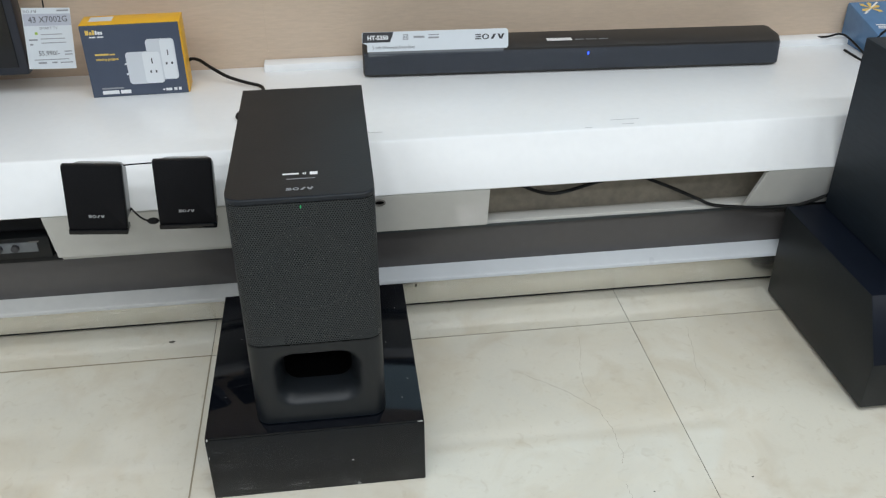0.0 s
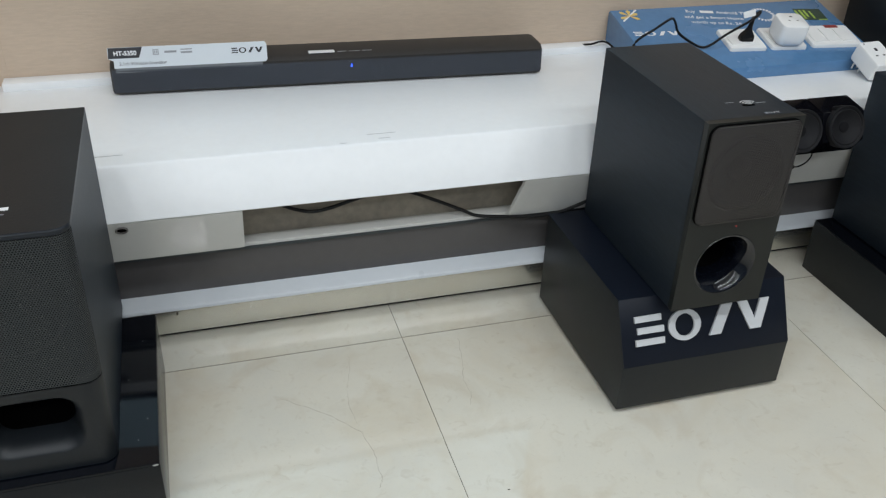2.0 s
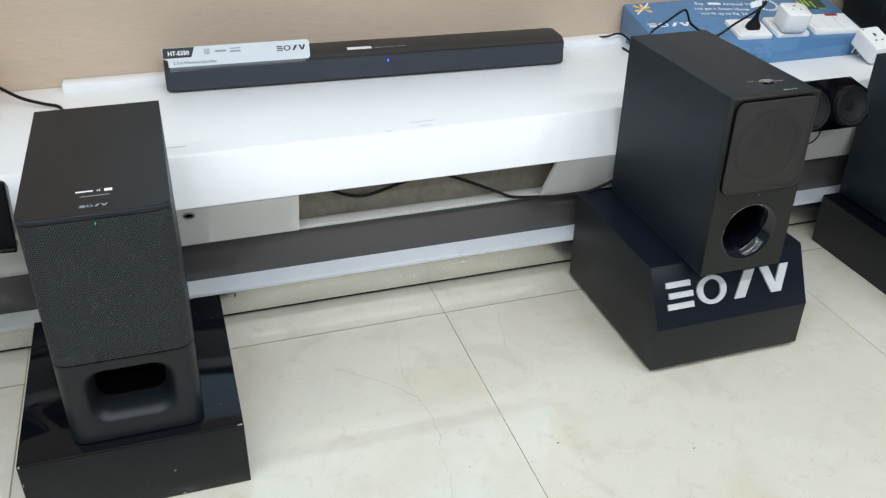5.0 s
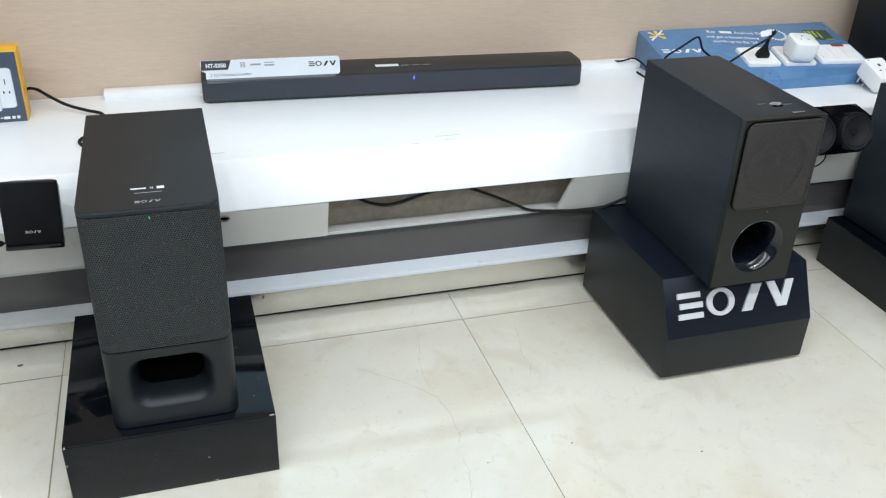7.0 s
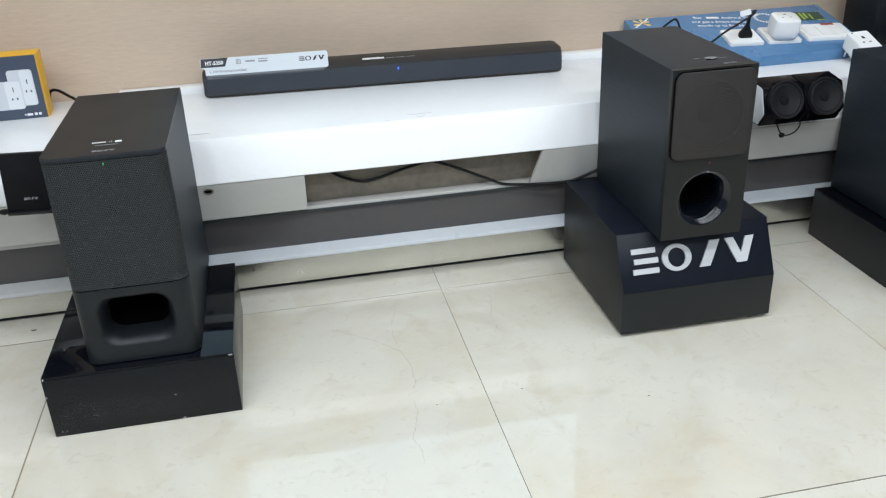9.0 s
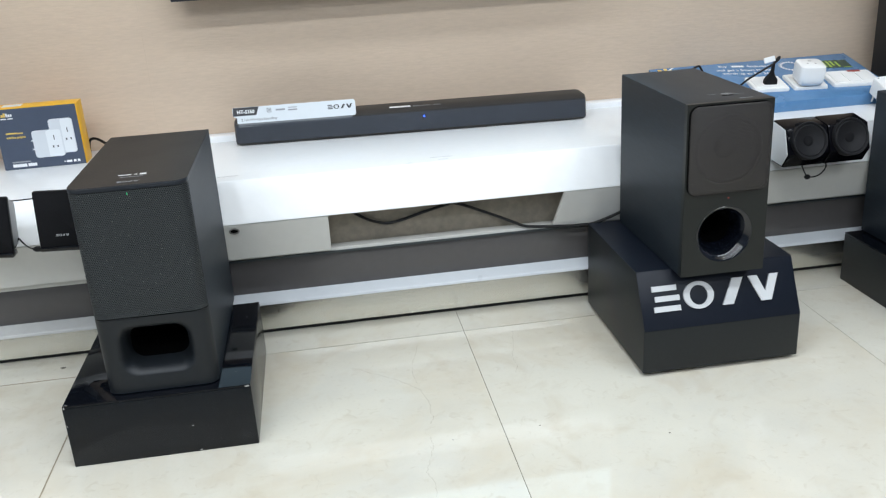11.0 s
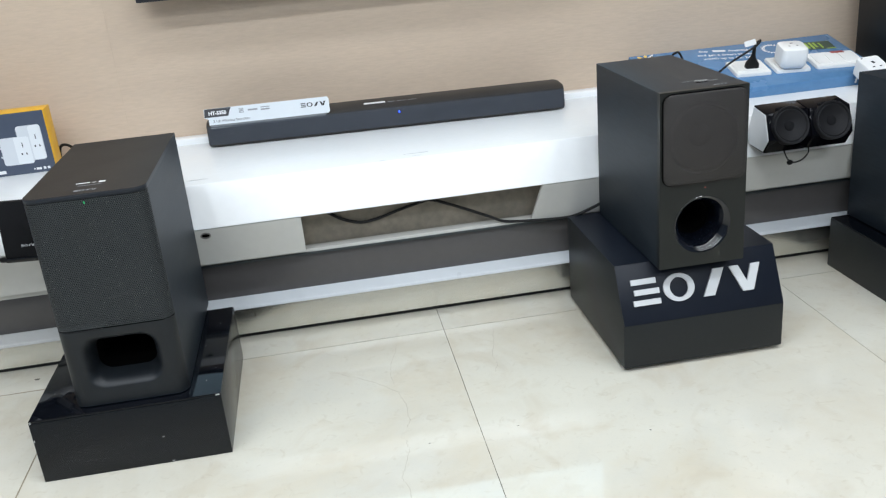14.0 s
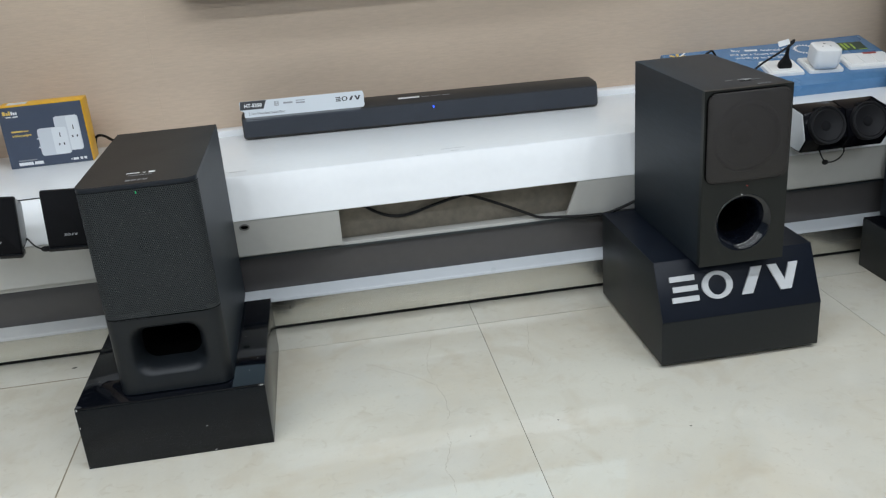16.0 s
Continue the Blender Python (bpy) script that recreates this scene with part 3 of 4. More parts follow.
def subwoofer_a():
    w, d, h = 0.196, 0.390, 0.383
    s = thing("subwoofer", "tall black subwoofer with punched steel grille on low glossy stand", "subwoofer", pose(-0.271, 1.1125, 0.1262))
    r = 0.022
    outline = [(-w / 2, d), (w / 2, d)] + [(w / 2 - r + r * math.cos(a), r - r * math.sin(a)) for a in [radians(90 * i / 8) for i in range(9)]]
    outline += [(-w / 2 + r - r * math.cos(a), r - r * math.sin(a)) for a in [radians(90 * (8 - i) / 8) for i in range(9)]]
    seam, cap = 0.146, 0.3755
    n = len(outline)
    flat = 10  # the straight front between the round corners

    def skin(ids, z0, z1, inset=0.0):
        bm = bmesh.new()
        for i in ids:
            (xa, ya), (xb, yb) = outline[i], outline[(i + 1) % n]
            bm.faces.new([bm.verts.new(p) for p in ((xa, ya + inset, z0), (xb, yb + inset, z0), (xb, yb + inset, z1), (xa, ya + inset, z1))])
        bmesh.ops.remove_doubles(bm, verts=bm.verts[:], dist=1e-5)
        bmesh.ops.recalc_face_normals(bm, faces=bm.faces[:])
        return bm

    back = [0, 1, n - 1]
    front = list(range(2, n - 1))
    part("cabinet", merged(skin(back, 0.002, cap), prism([(x * 0.999, y) for x, y in outline], 0.001, 0.002, axis="z")), BLACK_VINYL, s, "black vinyl-wrapped cabinet")
    part("grille", skin(front, seam + 0.001, cap - 0.001), MESH_A, s, "black punched steel grille")
    part("seam", skin(front, seam - 0.001, seam + 0.001, 0.0012), DEEP, s)
    part("inner_board", plate_with_hole(-w / 2 + 0.001, w / 2 - 0.001, seam, cap - 0.002, 0.262, 0.074, 0.024), DRIVER, s)
    driver(s, 0.074, 0.262, 0.024)
    ring = lambda side, dy, z: [(x * side, y + dy * (1 - y / d), z) for x, y in outline]
    part("lid_edge", loft([ring(0.998, 0.001, cap - 0.001), ring(1.0, -0.0004, cap + 0.0005), ring(1.0, -0.0006, h - 0.0016), ring(1.0, 0.0004, h - 0.0008), ring(1.0, 0.0022, h - 0.0003)], cap_last=False), EDGE_BLUE, s, "satin blue-black bevelled front edge")
    part("lid", loft([ring(1.0, 0.0022, h - 0.0003), ring(0.9998, 0.00225, h)]), BLACK_TOP, s, "flat matt black lid")
    # lower front with its flared port
    lower = merged(skin([i for i in front if i != flat], 0.002, seam - 0.001))
    fw, fz = w - 2 * r, (0.002 + seam - 0.001) / 2
    fh = seam - 0.003
    loops = []
    for pw, ph, pr, dy in ((fw, fh, 0.0005, 0), (0.135, 0.100, 0.031, 0), (0.132, 0.097, 0.030, 0.0005), (0.127, 0.092, 0.029, 0.0022), (0.121, 0.086, 0.027, 0.006), (0.115, 0.080, 0.026, 0.012), (0.109, 0.074, 0.025, 0.020), (0.104, 0.069, 0.024, 0.031), (0.101, 0.066, 0.023, 0.045), (0.099, 0.064, 0.022, 0.16)):
        loops.append([(x, dy, z + fz + 0.008 * (pw < fw)) for x, z in rounded(pw, ph, pr)])
    part("front_foot", merged(lower, loft(loops[:9], cap_last=False)), BLACK_MATT, s, "charcoal lower front with a flared port")
    part("port", loft(loops[8:]), DEEP, s)
    part("power_light", box(-0.0009, 0.0007, -0.0012, 0.0012, 0.3665, 0.3705), GREEN_LED, s, "lit green power light")
    bars("printed_mark", [(-0.024, -0.002, 0.066, 0.0698), (0.013, 0.0235, 0.0635, 0.0715), (0.0035, 0.0048, 0.0655, 0.0695), (0.0062, 0.0075, 0.0645, 0.0708)], PRINT, s, pose(0, 0, h))
    bars("printed_line", [(-0.018, 0.020, 0.052, 0.0535)], PRINT_GREY, s, pose(0, 0, h))
    part("maker_mark", emblem(0.036, 0.0065, 0.0004), PRINT_GREY, s, "", pose(-0.018, 0.020, h))
    return s


def subwoofer_b(place, label):
    w, d, h = 0.168, 0.352, 0.342
    s = thing("subwoofer", label, "subwoofer", place)
    part("cabinet", loft([[(x, y, z + h / 2 + 0.002) for x, z in rounded(w, h - 0.004, 0.0015, 2)] for y in (0.0115, 0.10, 0.20, d)]), BLACK_VINYL, s, "black wood-grain vinyl cabinet")
    cz = 0.085
    low_h = cz - 0.004
    corner = math.atan2(low_h, w / 2)
    marks = [-corner, corner, math.pi - corner, math.pi + corner, 2 * math.pi - corner]
    angles = [a + (b - a) * k / 12 for a, b in zip(marks, marks[1:]) for k in range(12)]
    ring = lambda rad, y: [(rad * math.cos(a), y, cz + rad * math.sin(a)) for a in angles]
    # the baffle, with a round hole for the port
    sq = []
    for a in angles:
        c, q = math.cos(a), math.sin(a)
        k = min(w / 2 / max(abs(c), 1e-6), low_h / max(abs(q), 1e-6))
        sq.append((k * c, 0.0, cz + k * q))
    top_z = cz + cz - 0.004
    low = loft([sq, ring(0.0565, 0.0)], cap_last=False)
    up = plate_with_hole(-w / 2, w / 2, top_z, h, 0.252, 0.067, 0.0)
    rim = loft([[(x, y, z) for x, z in ((-w / 2, 0.004), (w / 2, 0.004), (w / 2, h), (-w / 2, h))] for y in (0.0125, 0.0)], cap_last=False)
    part("baffle", merged(low, up, rim), BAFFLE, s, "satin black front")
    flare = [(0.0565, 0.0), (0.0558, -0.0006), (0.0545, -0.0003), (0.0520, 0.0012), (0.0488, 0.0042), (0.0455, 0.0086), (0.0418, 0.0145), (0.0382, 0.0220), (0.0355, 0.0320), (0.0340, 0.050)]
    part("port", loft([ring(a, b) for a, b in flare], cap_last=False), PORT_GLOSS, s, "glossy flared round port")
    part("port_throat", loft([ring(0.0340, 0.050), ring(0.0335, 0.17)]), DEEP, s)
    gz = 0.2535
    part("grille_frame", loft([[(x, y, z + gz) for x, z in rounded(a, b, 0.018)] for a, b, y in ((0.161, 0.171, 0.001), (0.161, 0.171, -0.002), (0.157, 0.167, -0.003), (0.153, 0.163, -0.003), (0.153, 0.163, 0.0005))], cap_last=False), DEEP, s)
    part("grille", loft([[(x, y, z + gz) for x, z in rounded(a, b, 0.016)] for a, b, y in ((0.1580, 0.1680, -0.004), (0.1568, 0.1668, -0.0062), (0.1535, 0.1635, -0.0073))]), MESH_B, s, "brown-black woven grille")
    driver(s, 0.067, gz, 0.002)
    part("power_light", cylinder(0.0011, 0.002, pose(0.004, -0.0005, 0.158, 90)), RED_LED, s, "faint red power light")
    for ra, rb in ((0.002, 0.0045), (0.0065, 0.0088), (0.0108, 0.0130), (0.0150, 0.0172)):
        part("radio_mark", loft([[(r * math.cos(a), r * math.sin(a), h + z) for a in [radians(35 + 11 * i) for i in range(11)]] for r, z in ((ra, 0.0003), (rb, 0.0003))], cap_last=False, closed=False), SILVER_PRINT, s, "", pose(0.022, 0.056, 0))
    part("touch_spot", prism(rounded(0.022, 0.008, 0.0038), h - 0.0002, h + 0.0002, axis="z"), DEEP, s, "", pose(0.018, 0.055, 0))
    bars("printed_mark", [(-0.014, 0.000, 0.0690, 0.0700), (0.034, 0.052, 0.0600, 0.0610)], PRINT_GREY, s, pose(0, 0, h))
    part("maker_mark", emblem(0.026, 0.005, 0.0004), PRINT_GREY, s, "", pose(0.025, 0.018, h))
    return s


subwoofer_a()
subwoofer_b(pose(0.8005, 1.150, 0.2070), "black subwoofer with square grille and round port on wedge stand")
subwoofer_b(pose(1.408, 1.145, 0.1215), "black subwoofer on a low black stand beside the bench")

# ---- soundbar ----
sb = thing("soundbar", "long slim black soundbar lying on the white bench", "soundbar", pose(-0.158, 1.877, TOP + 0.0005, 0, 0, -2.88))
prof = [(0.000, 0.006), (0.004, 0.002), (0.080, 0.002), (0.088, 0.008), (0.088, 0.056), (0.082, 0.064), (0.020, 0.064), (0.006, 0.055)]
part("body", loft([[(x, 0.044 + (y - 0.044) * k, 0.032 + (z - 0.032) * k2) for y, z in prof] for x, k, k2 in ((0.0, 0.80, 0.86), (0.003, 0.92, 0.95), (0.012, 1, 1), (0.888, 1, 1), (0.897, 0.92, 0.95), (0.9, 0.80, 0.86))], cap_first=True), BAR_TOP, sb, "matt black body")
part("grille", loft([[(x, 0.002 - 0.004 * k, z) for z in (0.008, 0.012, 0.030, 0.048, 0.053)] for x, k in ((0.004, 0.0), (0.014, 1), (0.886, 1), (0.896, 0.0))], cap_last=False, closed=False), MESH_BAR, sb, "fine dark front grille")
part("status_light", box(0.4765, 0.4790, -0.0032, -0.0012, 0.039, 0.0442), BLUE_LED, sb, "lit blue status light")

part("sticker", box(0.392, 0.446, 0.018, 0.034, 0.0638, 0.0645), PRINT, sb, "small white sticker")
bars("printed_mark", [(0.452, 0.470, 0.020, 0.0235), (0.476, 0.498, 0.020, 0.0225), (0.504, 0.524, 0.020, 0.0235)], PRINT_GREY, sb, pose(0, 0, 0.0641))

# ---- label card on the soundbar ----
card = thing("label_card", "grey-white product label card propped on the soundbar", "label card", pose(-0.157, 1.877, 0.4375, 74, 0, -2.3))
part("sheet", prism([(0.010, 0), (0.302, 0), (0.306, 0.004), (0.306, 0.035), (0.302, 0.040), (0.002, 0.040), (0, 0.038), (0, 0.019), (0.010, 0.014)], -0.0006, 0.0006, axis="z"), PAPER, card)
part("clear_foot", box(0.012, 0.296, -0.009, 0.0005, -0.0004, 0.0004), material("smoky_clear_plastic", (0.17, 0.18, 0.19), 0.2, vary=0.1, bump=0), card, "greyish clear plastic foot")
tag = part("name_tag", prism([(0.0005, 0.019), (0.058, 0.019), (0.066, 0.0395), (0.002, 0.0395)], 0.0005, 0.0011, axis="z"), INK, card, "black corner field")
lettering("tag_words", "HT-S350", 0.0120, PRINT, tag, pose(0.011, 0.0245, 0.0012), bold=0.0004)
lettering("line_words", "2.1ch Wireless Soundbar", 0.0088, CARD_INK, card, pose(0.020, 0.0055, 0.0008))
bars("icon", [(0.085, 0.096, 0.023, 0.034)], PRINT_GREY, card, pose(0, 0, 0.0006))
bars("icon", [(0.0865, 0.0945, 0.0245, 0.0325)], PAPER, card, pose(0, 0, 0.0008))
bars("icon", [(0.0875, 0.0898, 0.0258, 0.0312), (0.0912, 0.0935, 0.0258, 0.0312)], PRINT_GREY, card, pose(0, 0, 0.0010))
bars("small_print", [(0.107, 0.130, 0.026, 0.030), (0.138, 0.160, 0.0305, 0.0325), (0.138, 0.160, 0.024, 0.0275)], PRINT_GREY, card, pose(0, 0, 0.0006))
part("maker_mark", emblem(0.062, 0.0105, 0.0004), INK, card, "", pose(0.236, 0.019, 0.0006))


# ---- carton ----
carton = thing("carton", "slate blue and yellow adapter carton standing on the bench", "carton", pose(-0.609, 1.848, TOP, 0, 0, 1.5))
part("carton_box", box(-0.095, 0.095, 0.001, 0.060, 0.0, 0.148, 0.001), YELLOW, carton, "yellow sides and top")
face = part("front_face", box(-0.0945, 0.0925, -0.001, 0.0015, 0.0005, 0.1465), NAVY, carton, "slate blue printed front")
F = facing(-0.095, -0.001, 0.0)
bars("title_print", [(0.010, 0.0165, 0.1285, 0.1375), (0.0178, 0.0222, 0.1285, 0.1345), (0.0234, 0.0275, 0.1285, 0.1378)], GOLD, face, F)
bars("title_print", [(0.0288, 0.0322, 0.1285, 0.1365), (0.0333, 0.0377, 0.1285, 0.1345), (0.0388, 0.0420, 0.1285, 0.1345), (0.016, 0.028, 0.1225, 0.1250), (0.031, 0.043, 0.1225, 0.1250)], PRINT, face, F)
bars("slogan_print", [(0.020, 0.046, 0.0865, 0.0900), (0.0475, 0.058, 0.0865, 0.0890)], GOLD, face, F)
lettering("slogan_words", "existing gadgets", 0.0068, GOLD, face, F @ pose(0.020, 0.0765, 0.0002), bold=0.00015)
ART_SIDE, ART_FACE = plain("art_pale_grey", (0.62, 0.65, 0.69), 0.4), plain("art_white", (0.74, 0.77, 0.80), 0.4)
for ax, ay, aw, ah, fx, fw, th in ((0.1465, 0.0730, 0.055, 0.084, 0.0125, 0.026, 0.0006), (0.1110, 0.0575, 0.068, 0.066, 0.0150, 0.034, 0.0012)):
    ad = part("adapter_picture", prism(rounded(aw, ah, 0.007), 0, th, axis="z"), ART_SIDE, face, "printed pale plug adapter", F @ pose(ax, ay, 0))
    part("adapter_face", prism(rounded(fw, ah * 0.97, 0.005), th, th + 0.0002, axis="z"), ART_FACE, ad, "", pose(fx, 0, 0))
    bars("slot", [(fx - 0.0008, fx + 0.0012, 0.008, 0.019), (fx - 0.0065, fx - 0.0035, -0.011, -0.006), (fx + 0.004, fx + 0.007, -0.011, -0.006)], INK, ad, pose(0, 0, th + 0.0002))
    bars("pin_picture", [(-aw / 2 - 0.004, -aw / 2, ah * 0.12, ah * 0.12 + 0.003), (-aw / 2 - 0.004, -aw / 2, -ah * 0.2, -ah * 0.2 + 0.003)], ART_FACE, ad, pose(0, 0, 0))
bars("badge_print", [(0.020, 0.052, 0.006, 0.0135), (0.055, 0.075, 0.006, 0.0135), (0.138, 0.142, 0.0085, 0.011), (0.144, 0.156, 0.007, 0.0125), (0.160, 0.166, 0.007, 0.013), (0.169, 0.175, 0.007, 0.013)], PRINT, face, F)
bars("small_print", [(0.020, 0.062, 0.0165, 0.0195)], PRINT_GREY, face, F)
part("top_label", box(-0.080, -0.036, 0.022, 0.050, 0.1478, 0.1484), PAPER, carton, "white stuck-on label")

# ---- blue display box with sockets ----
GX0, GX1, GY0, GY1, GZ0, GZ1 = 0.962, 1.535, 1.713, 1.975, 0.406, 0.468
gift = thing("display_box", "blue printed sloping display box with sockets on the bench", "display box", pose(0, 0, 0))
part("case", prism([(GY0, TOP), (GY0, GZ0), (GY1, GZ1), (GY1 + 0.005, GZ1 - 0.006), (GY1 + 0.005, TOP)], GX0, GX1, 0.001), BLUE, gift, "blue printed board")
SLOPE = pose(0, GY0, GZ0, math.degrees(math.atan2(GZ1 - GZ0, GY1 - GY0)))


def on_slope(u, v, lift=0.0004, turn=0.0):
    return SLOPE @ pose(u, v, lift, 0, 0, turn)


lettering("box_words", "Buy", 0.0175, PRINT, gift, on_slope(1.150, 0.243, turn=-10), squeeze=0.93)
lettering("box_words", "Android TV", 0.0175, PRINT, gift, on_slope(1.226, 0.2296, turn=-10), squeeze=0.93)
bars("covered_word", [(1.0, 1.034, 0, 0.011)], PRINT, gift, on_slope(1.186, 0.2365, turn=-10) @ pose(-1.0, 0, 0))
lettering("box_words", "and get a Smart Home", 0.0175, PRINT, gift, on_slope(1.136, 0.219, turn=-10), squeeze=0.93)
lettering("box_words", "worth up to Rs. 24,", 0.0175, PRINT, gift, on_slope(1.142, 0.194, turn=-10), squeeze=0.93)
part("maker_mark", emblem(0.112, 0.017, 0.0004), PRINT, gift, "", on_slope(0.976, 0.154, turn=-4))
part("bow_print", merged(*[prism([(0, 0), (0.034 * math.cos(a) - 0.009 * math.sin(a), 0.034 * math.sin(a) + 0.009 * math.cos(a)), (0.044 * math.cos(a), 0.044 * math.sin(a)), (0.034 * math.cos(a) + 0.009 * math.sin(a), 0.034 * math.sin(a) - 0.009 * math.cos(a))], 0, 0.0004, axis="z") for a in [radians(d) for d in (20, 75, 130, 200, 320)]]), GOLD, gift, "printed gold bow", on_slope(0.999, 0.240) @ Matrix.Scale(0.62, 4))
part("ribbon_print", merged(box(-0.06, 0.07, -0.004, 0.004, 0, 0.0003)), PRINT, gift, "printed pale ribbon", on_slope(0.999, 0.240, 0.0002, 42) @ Matrix.Scale(0.55, 4))
part("badge_print", merged(*[prism([(0.026 * math.cos(a), 0.026 * math.sin(a)), (0.033 * math.cos(a + 0.12), 0.033 * math.sin(a + 0.12)), (0.026 * math.cos(a + 0.24), 0.026 * math.sin(a + 0.24)), (0.021 * math.cos(a + 0.12), 0.021 * math.sin(a + 0.12))], 0, 0.0004, axis="z") for a in [2 * math.pi * k / 22 for k in range(22)]]), PRINT, gift, "printed scalloped ring", on_slope(1.345, 0.212))
part("offer_panel", box(0.008, 0.080, 0.004, 0.056, 0, 0.0004), plain("dark_green_print", (0.035, 0.065, 0.045), 0.4), gift, "dark printed panel", on_slope(1.425, 0.176, 0.0002, -6))
bars("offer_print", [(0.008, 0.014, 0.012, 0.048), (0.020, 0.026, 0.008, 0.050), (0.031, 0.037, 0.018, 0.050), (0.045, 0.050, 0.010, 0.045), (0.056, 0.080, 0.004, 0.008)], GREEN_PRINT, gift, on_slope(1.425, 0.176, 0.0005, -6))


def socket_plate(u0, u1, v0, v1, gangs):
    w, h = u1 - u0, v1 - v0
    p = part("socket_plate", loft([[(x, y, z) for x, y in rounded(w * k, h * k, 0.006)] for k, z in ((1, 0), (1, 0.005), (0.97, 0.008))]), PLATE, gift, "white socket plate", on_slope((u0 + u1) / 2, (v0 + v1) / 2, 0.0, -4))
    for g in range(gangs):
        cw = w * 0.84 / gangs
        part("insert", prism(rounded(cw * 0.94, h * 0.66, 0.003), 0.0078, 0.0095, axis="z"), PLATE, p, "", pose(-w * 0.42 + cw * (g + 0.5), 0, 0))
    return p


socket_plate(1.176, 1.268, 0.062, 0.146, 1)
socket_plate(1.281, 1.371, 0.056, 0.142, 1)
plate = socket_plate(1.389, 1.520, 0.052, 0.138, 3)
bars("red_label", [(-0.005, 0.030, 0.030, 0.042)], RED_PRINT, plate, pose(0.01, 0, 0.0085))


def cube_adapter(place, size, label):
    a = thing("plug_adapter", label, "plug adapter", place, group="white cube adapters")
    part("shell", loft([[(x, y, z) for x, y in rounded(size * k, size * k, size * 0.2)] for k, z in ((0.78, 0), (0.90, 0.003), (0.98, 0.010), (1, 0.018), (1, size * 0.66), (0.96, size * 0.77), (0.84, size * 0.80))], cap_first=True), PLATE, a, "rounded white shell")
    for px, py, w, h in ((0, 0.013, 0.007, 0.004), (-0.010, -0.004, 0.005, 0.003), (0.010, -0.004, 0.005, 0.003)):
        part("socket_hole", prism(rounded(w, h, 0.0014), size * 0.797, size * 0.803, axis="z"), INK, a, "", pose(px, py, 0))
    return a


cube_adapter(on_slope(1.322, 0.083, 0.0098, -8), 0.066, "white cube adapter plugged into the middle socket plate")
loose = thing("plug_adapter", "white block adapter lying tilted on its pins on bench", "plug adapter", pose(1.4737, 1.6734, 0.3975, 21, -2, 0), group="white cube adapters")
part("shell", loft([[(x, y, z) for x, y in rounded(0.056 * k, 0.082 * k, 0.006)] for k, z in ((0.92, 0), (0.98, 0.002), (1, 0.006), (1, 0.039), (0.98, 0.043), (0.94, 0.0445))], cap_first=True), PLATE, loose, "rounded white shell")
for px, py, w, q in ((0, 0.012, 0.007, 0.010), (-0.009, -0.008, 0.006, 0.004), (0.009, -0.008, 0.006, 0.004), (-0.018, 0.033, 0.004, 0.004)):
    part("socket_hole", prism(rounded(w, q, 0.0014), 0.0443, 0.0449, axis="z"), INK, loose, "", pose(px, py, 0))
for px, py in ((-0.020, 0.027), (-0.006, 0.027), (-0.013, 0.012)):
    part("pin", cylinder(0.0022, 0.020, pose(px, py, -0.009), 10), LOGO, loose)

plug = thing("power_plug", "black moulded power plug standing in a socket plate", "plug", on_slope(1.226, 0.096, 0.0097, -6))
PLUG = 0.85
part("plug_body", loft([[(x * PLUG, y * PLUG, z * PLUG) for x, y in rounded(w, d, r)] for w, d, r, z in ((0.040, 0.022, 0.006, 0), (0.040, 0.022, 0.006, 0.008), (0.037, 0.021, 0.006, 0.014), (0.026, 0.017, 0.006, 0.023), (0.016, 0.014, 0.005, 0.031), (0.0115, 0.0115, 0.005, 0.040), (0.0095, 0.0095, 0.004, 0.060), (0.007, 0.007, 0.003, 0.066))], cap_first=True), CABLE, plug, "tapered black rubber body")
solid("cable", tube([(1.2275, 1.797, 0.486), (1.230, 1.793, 0.498), (1.240, 1.790, 0.506), (1.225, 1.785, 0.493), (1.161, 1.785, 0.460), (1.128, 1.79, 0.436), (1.108, 1.795, 0.430), (1.080, 1.800, 0.442), (1.046, 1.800, 0.465), (1.032, 1.80, 0.492), (1.020, 1.80, 0.497), (0.990, 1.81, 0.472), (0.955, 1.82, 0.443), (0.940, 1.82, 0.400), (0.935, 1.82, TOP + 0.003), (0.93, 1.90, TOP + 0.003)], 0.0028), CABLE, "black power cord looping from the plug over the box", "cable")
solid("cord_tag", prism(rounded(0.030, 0.014, 0.002), -0.0005, 0.0005, axis="z"), PLATE, "small pale tag on the power cord", "tag", place=pose(1.213, 1.7905, 0.5015, 75, -10, 0))
solid("soundbar_cable", tube([(0.897, 1.975, 0.390), (0.897, 1.955, 0.397), (0.905, 1.935, 0.404), (0.935, 1.94, 0.407), (0.955, 1.93, 0.398), (0.958, 1.86, TOP + 0.003)], 0.0024), CABLE, "short black cable arching behind the display box", "cable")

# ---- paired satellite speakers on the far part of the bench ----
PAIR = [(1.50, 0.417), (1.444, 0.408), (1.424, 0.352), (1.448, 0.318), (1.512, 0.322), (1.527, 0.345)]
